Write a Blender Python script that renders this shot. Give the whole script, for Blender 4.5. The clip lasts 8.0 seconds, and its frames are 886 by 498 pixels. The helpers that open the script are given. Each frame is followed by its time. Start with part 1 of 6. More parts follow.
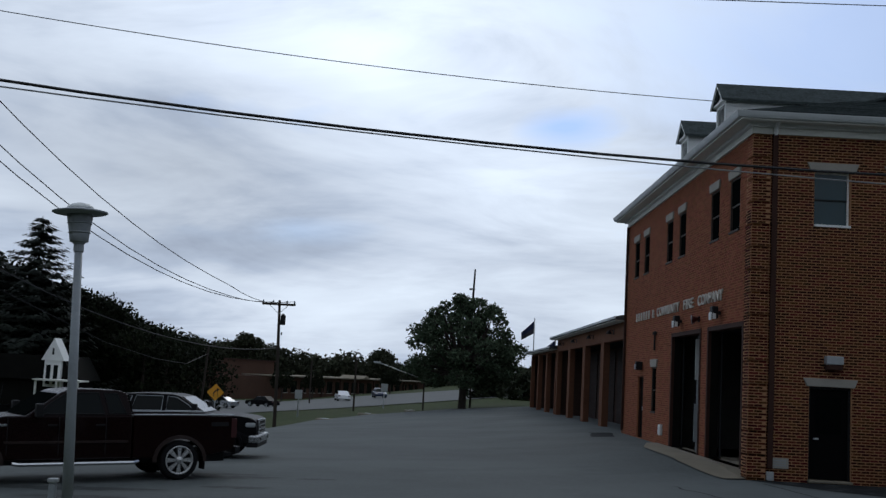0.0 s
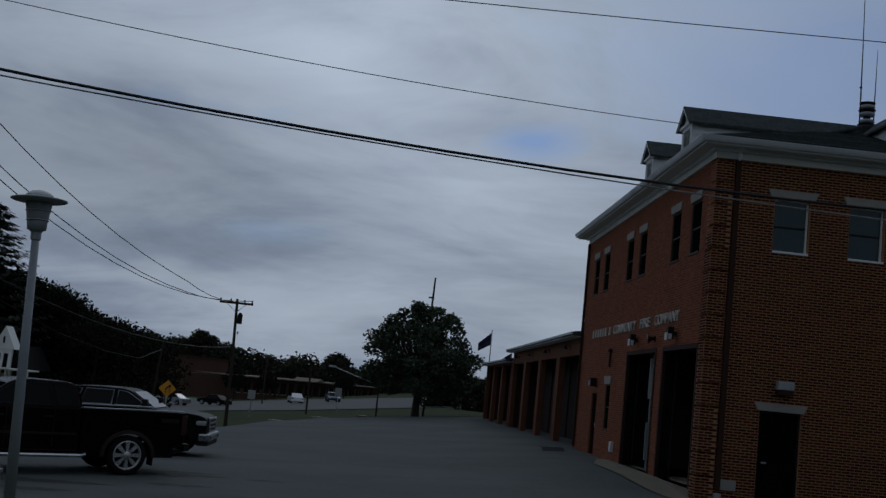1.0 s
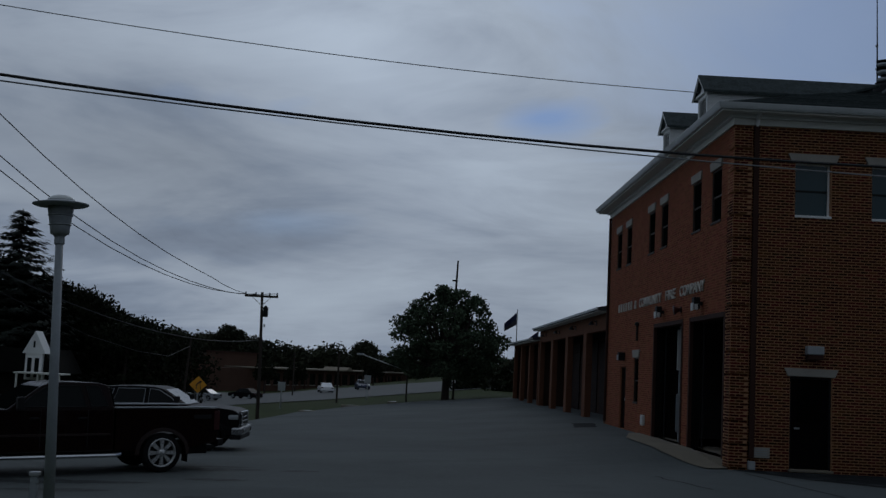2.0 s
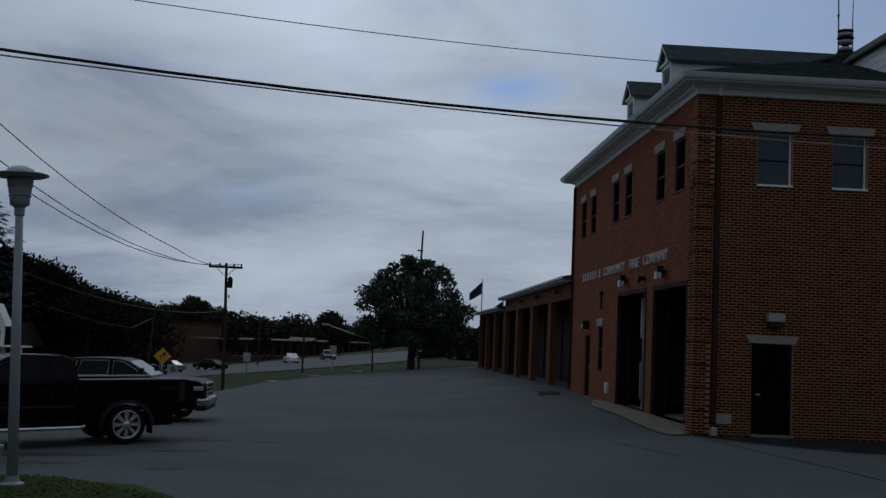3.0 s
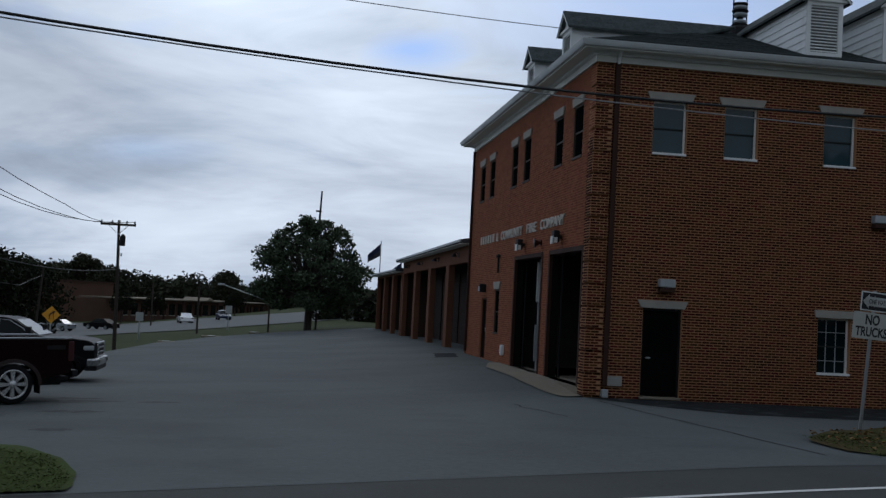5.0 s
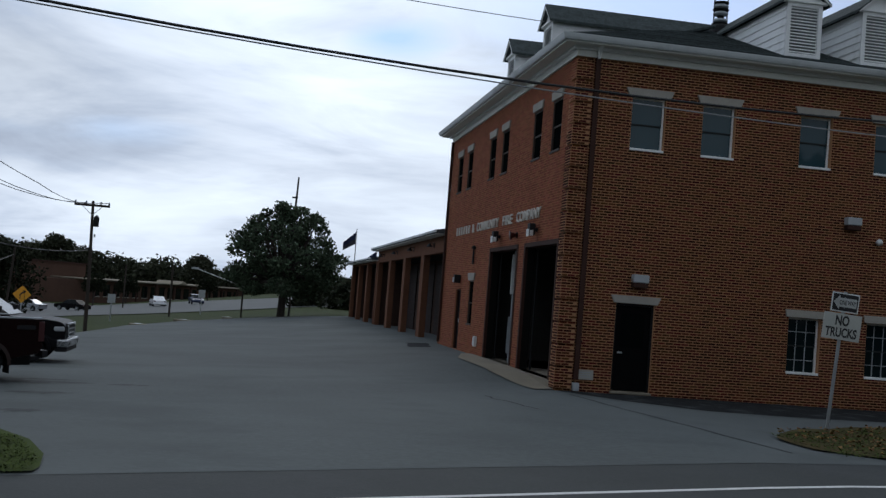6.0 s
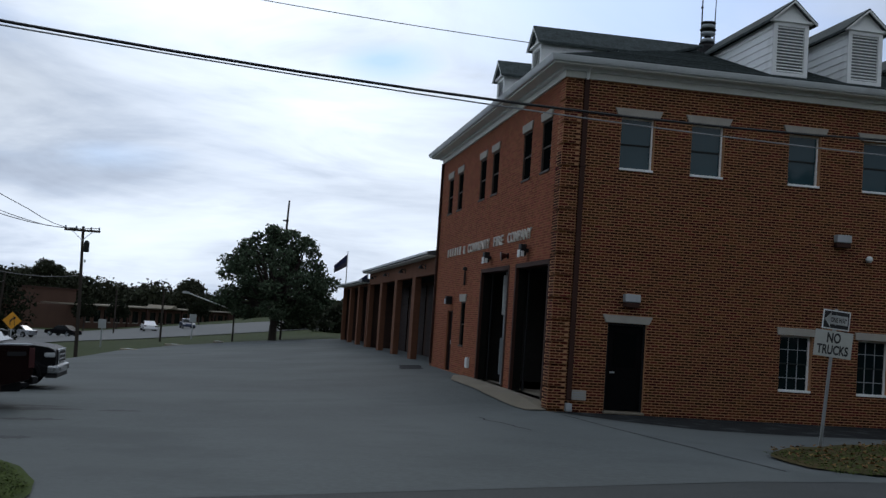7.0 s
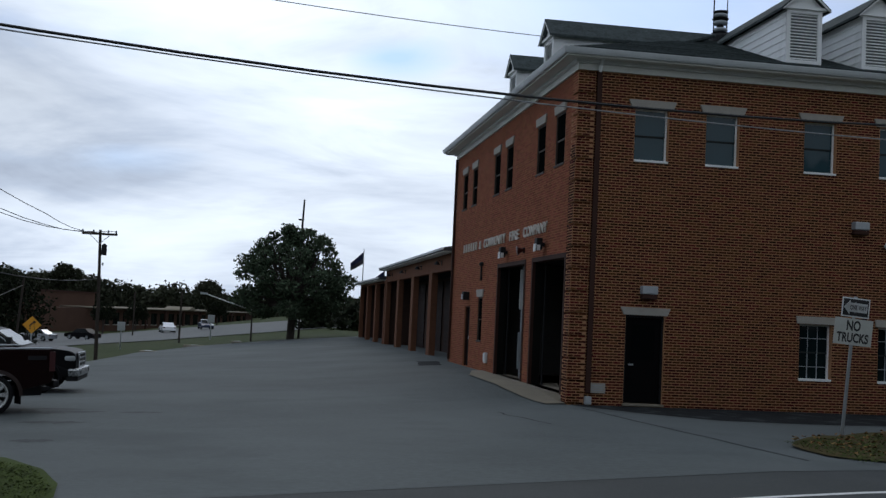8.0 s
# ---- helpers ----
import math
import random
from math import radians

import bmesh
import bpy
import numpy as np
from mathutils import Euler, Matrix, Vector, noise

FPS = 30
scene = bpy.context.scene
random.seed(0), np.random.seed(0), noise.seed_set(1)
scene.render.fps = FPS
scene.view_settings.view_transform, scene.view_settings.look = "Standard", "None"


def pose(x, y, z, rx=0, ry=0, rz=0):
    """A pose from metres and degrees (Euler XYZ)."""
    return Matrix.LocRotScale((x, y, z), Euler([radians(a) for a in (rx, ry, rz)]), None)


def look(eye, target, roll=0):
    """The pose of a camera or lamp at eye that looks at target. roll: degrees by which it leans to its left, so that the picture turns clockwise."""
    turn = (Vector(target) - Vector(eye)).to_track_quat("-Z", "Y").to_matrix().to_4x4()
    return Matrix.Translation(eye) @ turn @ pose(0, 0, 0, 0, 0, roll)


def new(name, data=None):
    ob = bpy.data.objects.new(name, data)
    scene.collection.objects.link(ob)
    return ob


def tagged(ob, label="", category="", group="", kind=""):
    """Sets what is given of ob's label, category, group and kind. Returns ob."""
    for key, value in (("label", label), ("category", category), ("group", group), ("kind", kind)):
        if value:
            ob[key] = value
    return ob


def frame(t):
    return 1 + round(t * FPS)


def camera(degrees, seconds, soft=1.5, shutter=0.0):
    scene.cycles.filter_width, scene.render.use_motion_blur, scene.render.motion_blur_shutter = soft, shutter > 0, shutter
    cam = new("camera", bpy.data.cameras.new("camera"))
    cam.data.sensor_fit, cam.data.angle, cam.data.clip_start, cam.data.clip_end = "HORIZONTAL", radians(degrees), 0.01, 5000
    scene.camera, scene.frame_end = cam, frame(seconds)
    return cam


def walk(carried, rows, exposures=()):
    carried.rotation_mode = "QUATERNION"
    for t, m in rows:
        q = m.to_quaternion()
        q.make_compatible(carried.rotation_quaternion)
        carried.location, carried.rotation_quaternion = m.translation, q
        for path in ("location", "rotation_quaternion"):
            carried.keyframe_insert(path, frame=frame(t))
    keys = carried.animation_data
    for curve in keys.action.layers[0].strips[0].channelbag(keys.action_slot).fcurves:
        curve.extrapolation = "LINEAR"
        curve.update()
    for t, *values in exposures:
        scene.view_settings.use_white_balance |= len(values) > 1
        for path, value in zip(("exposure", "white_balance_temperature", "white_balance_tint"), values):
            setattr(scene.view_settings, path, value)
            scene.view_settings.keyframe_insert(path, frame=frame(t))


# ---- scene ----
cam = camera(44.07, 8.0, soft=1.4)
EYE = (-7.39, -25.80, 2.02)
# seconds, and the camera's turn (degrees about x, y and z)
PATH = [
    (0.0, 96.61, -3.05, -0.46),
    (0.5, 98.01, -4.17, 2.24),
    (1.0, 97.21, -5.75, -2.82),
    (1.5, 97.42, -5.00, -1.00),
    (2.0, 96.21, -2.82, -1.34),
    (2.2, 95.75, -2.47, -2.52),
    (3.3, 94.63, -2.40, -3.16),
    (3.5, 95.28, -2.18, -2.98),
    (4.0, 94.19, -4.31, -5.46),
    (4.5, 94.53, -2.20, -7.70),
    (4.7, 93.40, -2.61, -8.20),
    (5.8, 92.63, -3.64, -8.71),
    (6.0, 92.55, -4.49, -9.85),
    (6.5, 94.09, -3.98, -9.77),
    (7.0, 93.71, -3.87, -10.28),
    (7.5, 93.83, -3.14, -9.54),
    (8.0, 93.44, -2.71, -9.37),
]
# seconds, stops, kelvin, tint
EXPOSURE = [(0.0, -0.08, 6350, 10), (0.3, -0.35, 6200, 10), (0.5, -0.65, 6050, 10), (1.0, -1.2, 6060, 9), (1.5, -1.28, 6060, 9), (2.2, -1.2, 6080, 9),
            (3.5, -0.86, 6140, 9), (4.0, -0.86, 6120, 10), (4.7, -0.42, 6200, 10), (5.8, 0.1, 6400, 10), (7.0, 0.2, 6440, 10), (8.0, 0.2, 6440, 10)]
walk(cam, [(t, pose(*EYE, rx, ry, rz)) for t, rx, ry, rz in PATH], EXPOSURE)

# ---- world: broken overcast ----
world = bpy.data.worlds.new("overcast")
scene.world = world
world.use_nodes = True
wt = world.node_tree
wt.nodes.clear()


def wnode(kind, **sets):
    n = wt.nodes.new(kind)
    for key, value in sets.items():
        if key in n.inputs:
            n.inputs[key].default_value = value
    return n


def wmath(op, a, b=None):
    n = wt.nodes.new("ShaderNodeMath")
    n.operation = op
    for i, v in enumerate((a, b)):
        if v is None:
            continue
        if isinstance(v, (int, float)):
            n.inputs[i].default_value = v
        else:
            wt.links.new(v, n.inputs[i])
    return n.outputs[0]


sky = wt.nodes.new("ShaderNodeTexSky")
sky.sky_type, sky.sun_disc = "NISHITA", False
sky.sun_elevation, sky.sun_rotation = radians(38), radians(8)
sky_gain = wnode("ShaderNodeVectorMath")
sky_gain.operation = "MULTIPLY"
sky_gain.inputs[1].default_value = (0.050, 0.068, 0.102)
wt.links.new(sky.outputs[0], sky_gain.inputs[0])
coord = wt.nodes.new("ShaderNodeTexCoord")
split = wt.nodes.new("ShaderNodeSeparateXYZ")
wt.links.new(coord.outputs["Generated"], split.inputs[0])
# the cloud deck is a flat layer overhead, so its pattern narrows towards the horizon
up = wmath("ADD", wmath("MAXIMUM", split.outputs[2], 0.0), 0.21)
flat = wt.nodes.new("ShaderNodeCombineXYZ")
wt.links.new(wmath("DIVIDE", split.outputs[0], up), flat.inputs[0])
wt.links.new(wmath("DIVIDE", split.outputs[1], up), flat.inputs[1])


def cloud_noise(scale, detail, rough, shift, stretch=(1, 1, 1), warp=0.4):
    m = wt.nodes.new("ShaderNodeMapping")
    m.inputs["Location"].default_value = shift
    m.inputs["Scale"].default_value = stretch
    m.inputs["Rotation"].default_value = (0, 0, radians(12))
    wt.links.new(flat.outputs[0], m.inputs[0])
    n = wnode("ShaderNodeTexNoise", Scale=scale, Detail=detail, Roughness=rough, Distortion=warp)
    wt.links.new(m.outputs[0], n.inputs["Vector"])
    return n.outputs["Fac"]


def ramp(src, stops):
    r = wt.nodes.new("ShaderNodeValToRGB")
    while len(r.color_ramp.elements) < len(stops):
        r.color_ramp.elements.new(0.5)
    for e, (p, c) in zip(r.color_ramp.elements, stops):
        e.position, e.color = p, (*c, 1)
    wt.links.new(src, r.inputs[0])
    return r.outputs[0]


big = cloud_noise(0.46, 6, 0.54, (1.2, 5.4, 0.0), (1.0, 1.0, 1), 0.5)
fine = cloud_noise(1.7, 7, 0.58, (9.3, 4.2, 2.0), (0.85, 1.1, 1), 0.6)
body = wmath("ADD", wmath("MULTIPLY", big, 0.70), wmath("MULTIPLY", fine, 0.30))
cloud = ramp(body, [(0.36, (0.87, 0.97, 1.09)), (0.44, (0.78, 0.87, 0.99)), (0.49, (0.67, 0.75, 0.87)), (0.54, (0.51, 0.59, 0.72)), (0.60, (0.38, 0.44, 0.55))])
gap = ramp(cloud_noise(1.1, 4, 0.5, (5.2, 8.8, 5.0), (0.7, 1.1, 1), 0.5), [(0.57, (0, 0, 0)), (0.68, (0.7, 0.7, 0.7))])
mix = wt.nodes.new("ShaderNodeMixRGB")
high = wmath("MINIMUM", wmath("MAXIMUM", wmath("MULTIPLY", wmath("SUBTRACT", split.outputs[2], 0.10), 9.0), 0.0), 1.0)


def around(centre, reach, flat_by=2.2, ragged=0.10):
    """1 round a direction of the sky, falling to 0 at reach, with a ragged cloud-like edge."""
    off = wt.nodes.new("ShaderNodeVectorMath")
    off.operation = "SUBTRACT"
    off.inputs[1].default_value = centre
    wt.links.new(coord.outputs["Generated"], off.inputs[0])
    squash = wt.nodes.new("ShaderNodeVectorMath")
    squash.operation = "MULTIPLY"
    squash.inputs[1].default_value = (1, 1, flat_by)
    wt.links.new(off.outputs[0], squash.inputs[0])
    far = wt.nodes.new("ShaderNodeVectorMath")
    far.operation = "LENGTH"
    wt.links.new(squash.outputs[0], far.inputs[0])
    edge_noise = wmath("MULTIPLY", wmath("SUBTRACT", fine, 0.5), ragged * 6 * reach)
    near = wmath("SUBTRACT", 1.0, wmath("DIVIDE", wmath("ADD", far.outputs["Value"], edge_noise), reach))
    return wmath("MINIMUM", wmath("MAXIMUM", near, 0.0), 1.0)


# rifts in the deck where blue shows, a thin bright stretch overhead and a heavy grey bank beside it
rifts = wmath("ADD", wmath("MULTIPLY", around((0.106, 0.968, 0.228), 0.06, 2.6, 0.45), 1.0), wmath("MULTIPLY", around((-0.133, 0.983, 0.124), 0.07, 3.6, 0.5), 0.3))
rifts = wmath("ADD", rifts, wmath("MULTIPLY", around((0.347, 0.887, 0.305), 0.26, 1.5, 0.35), 0.6))
blue = wmath("MINIMUM", wmath("ADD", wmath("MULTIPLY", gap, high), rifts), 0.85)
wt.links.new(blue, mix.inputs[0])
bank = wmath("ADD", 1.0, wmath("SUBTRACT", wmath("MULTIPLY", around((-0.064, 0.964, 0.26), 0.30, 1.8, 0.2), 0.34), wmath("MULTIPLY", around((-0.214, 0.96, 0.179), 0.24, 2.2, 0.2), 0.34)))
shaped = wt.nodes.new("ShaderNodeVectorMath")
shaped.operation = "SCALE"
wt.links.new(cloud, shaped.inputs[0])
wt.links.new(bank, shaped.inputs["Scale"])
wt.links.new(shaped.outputs[0], mix.inputs[1])
wt.links.new(sky_gain.outputs[0], mix.inputs[2])
# the hidden sun stands ahead, behind the clouds, so the deck is thickest and darkest to the south
glow = wt.nodes.new("ShaderNodeMapRange")
glow.interpolation_type = "SMOOTHSTEP"
for i, v in enumerate((-0.1, 1.0, 0.54, 1.0)):
    glow.inputs[i + 1].default_value = v
toward = wt.nodes.new("ShaderNodeVectorMath")
toward.operation = "DOT_PRODUCT"
toward.inputs[1].default_value = (-0.40, 0.76, 0.51)
wt.links.new(coord.outputs["Generated"], toward.inputs[0])
wt.links.new(toward.outputs["Value"], glow.inputs[0])
deck = wt.nodes.new("ShaderNodeVectorMath")
deck.operation = "SCALE"
wt.links.new(mix.outputs[0], deck.inputs[0])
wt.links.new(glow.outputs[0], deck.inputs["Scale"])
back = wnode("ShaderNodeBackground", Strength=1.0)
wt.links.new(deck.outputs[0], back.inputs[0])
wt.links.new(back.outputs[0], wnode("ShaderNodeOutputWorld").inputs[0])

sun = new("sun", bpy.data.lights.new("sun", "SUN"))
sun.data.energy, sun.data.angle, sun.data.color = 0.3, radians(22), (1.0, 0.95, 0.88)
sun.matrix_world = look((12, 70, 55), (0, 0, 0))

# ---- materials ----


def material(name, base, rough=0.8, metal=0.0, vary=0.25, scale=3.0, grain=40.0, bump=0.2, dirt=None, dirt_amount=0.0, random_hue=0.0, island=False, coat=0.0, stretch=(1, 1, 1), specular=0.5, stain=None, stain_amount=0.0):
    m = bpy.data.materials.new(name)
    m.use_nodes = True
    nt = m.node_tree
    b = nt.nodes["Principled BSDF"]
    b.inputs["Roughness"].default_value, b.inputs["Metallic"].default_value = rough, metal
    b.inputs["Coat Weight"].default_value = coat
    b.inputs["Specular IOR Level"].default_value = min(specular, 0.12) if rough >= 0.9 else specular
    tc = nt.nodes.new("ShaderNodeTexCoord")
    mp = nt.nodes.new("ShaderNodeMapping")
    mp.inputs["Scale"].default_value = stretch
    nt.links.new(tc.outputs["Object"], mp.inputs[0])

    def noise_of(s, d=4, r=0.6):
        n = nt.nodes.new("ShaderNodeTexNoise")
        n.inputs["Scale"].default_value, n.inputs["Detail"].default_value, n.inputs["Roughness"].default_value = s, d, r
        nt.links.new(mp.outputs[0], n.inputs["Vector"])
        return n.outputs["Fac"]

    def mixed(kind, fac, a, c):
        x = nt.nodes.new("ShaderNodeMixRGB")
        x.blend_type = kind
        for i, v in enumerate((fac, a, c)):
            if isinstance(v, (int, float)):
                x.inputs[i].default_value = v
            elif isinstance(v, tuple):
                x.inputs[i].default_value = (*v, 1)
            else:
                nt.links.new(v, x.inputs[i])
        return x.outputs[0]

    def ranged(v, a, c, lo, hi):
        r = nt.nodes.new("ShaderNodeMapRange")
        for i, k in enumerate((a, c, lo, hi)):
            r.inputs[i + 1].default_value = k
        nt.links.new(v, r.inputs[0])
        return r.outputs[0]

    broad, tiny = noise_of(scale), noise_of(grain, 3)
    col = mixed("MULTIPLY", 1.0, base, mixed("MIX", 0.5, ranged(broad, 0.3, 0.7, 1 - vary, 1 + vary), ranged(tiny, 0.3, 0.7, 1 - vary, 1 + vary)))
    if dirt:
        col = mixed("MIX", ranged(noise_of(scale * 0.37, 6, 0.65), 0.5, 0.68, 0, dirt_amount), col, dirt)
    if stain:
        col = mixed("MIX", ranged(noise_of(scale * 1.7, 7, 0.62), 0.53, 0.66, 0, stain_amount), col, stain)
    if random_hue:
        if island:
            rnd = nt.nodes.new("ShaderNodeNewGeometry").outputs["Random Per Island"]
        else:
            rnd = nt.nodes.new("ShaderNodeObjectInfo").outputs["Random"]
        hsv = nt.nodes.new("ShaderNodeHueSaturation")
        nt.links.new(ranged(rnd, 0, 1, 0.5 - random_hue * 0.05, 0.5 + random_hue * 0.05), hsv.inputs["Hue"])
        scr = nt.nodes.new("ShaderNodeMath")
        scr.operation = "MULTIPLY"
        scr.inputs[1].default_value = 7.31
        nt.links.new(rnd, scr.inputs[0])
        fr = nt.nodes.new("ShaderNodeMath")
        fr.operation = "FRACT"
        nt.links.new(scr.outputs[0], fr.inputs[0])
        nt.links.new(ranged(fr.outputs[0], 0, 1, 1 - random_hue, 1 + random_hue), hsv.inputs["Value"])
        nt.links.new(col, hsv.inputs["Color"])
        col = hsv.outputs[0]
    nt.links.new(col, b.inputs["Base Color"])
    nt.links.new(ranged(tiny, 0.3, 0.7, max(0, rough - 0.08), min(1, rough + 0.08)), b.inputs["Roughness"])
    if bump:
        bp = nt.nodes.new("ShaderNodeBump")
        bp.inputs["Strength"].default_value, bp.inputs["Distance"].default_value = bump, 0.01
        nt.links.new(tiny, bp.inputs["Height"])
        nt.links.new(bp.outputs[0], b.inputs["Normal"])
    return m


def glass_material(name, tint=(0.02, 0.025, 0.03), rough=0.03, spec=0.4):
    m = bpy.data.materials.new(name)
    m.use_nodes = True
    b = m.node_tree.nodes["Principled BSDF"]
    b.inputs["Base Color"].default_value, b.inputs["Roughness"].default_value = (*tint, 1), rough
    b.inputs["Specular IOR Level"].default_value = spec
    return m


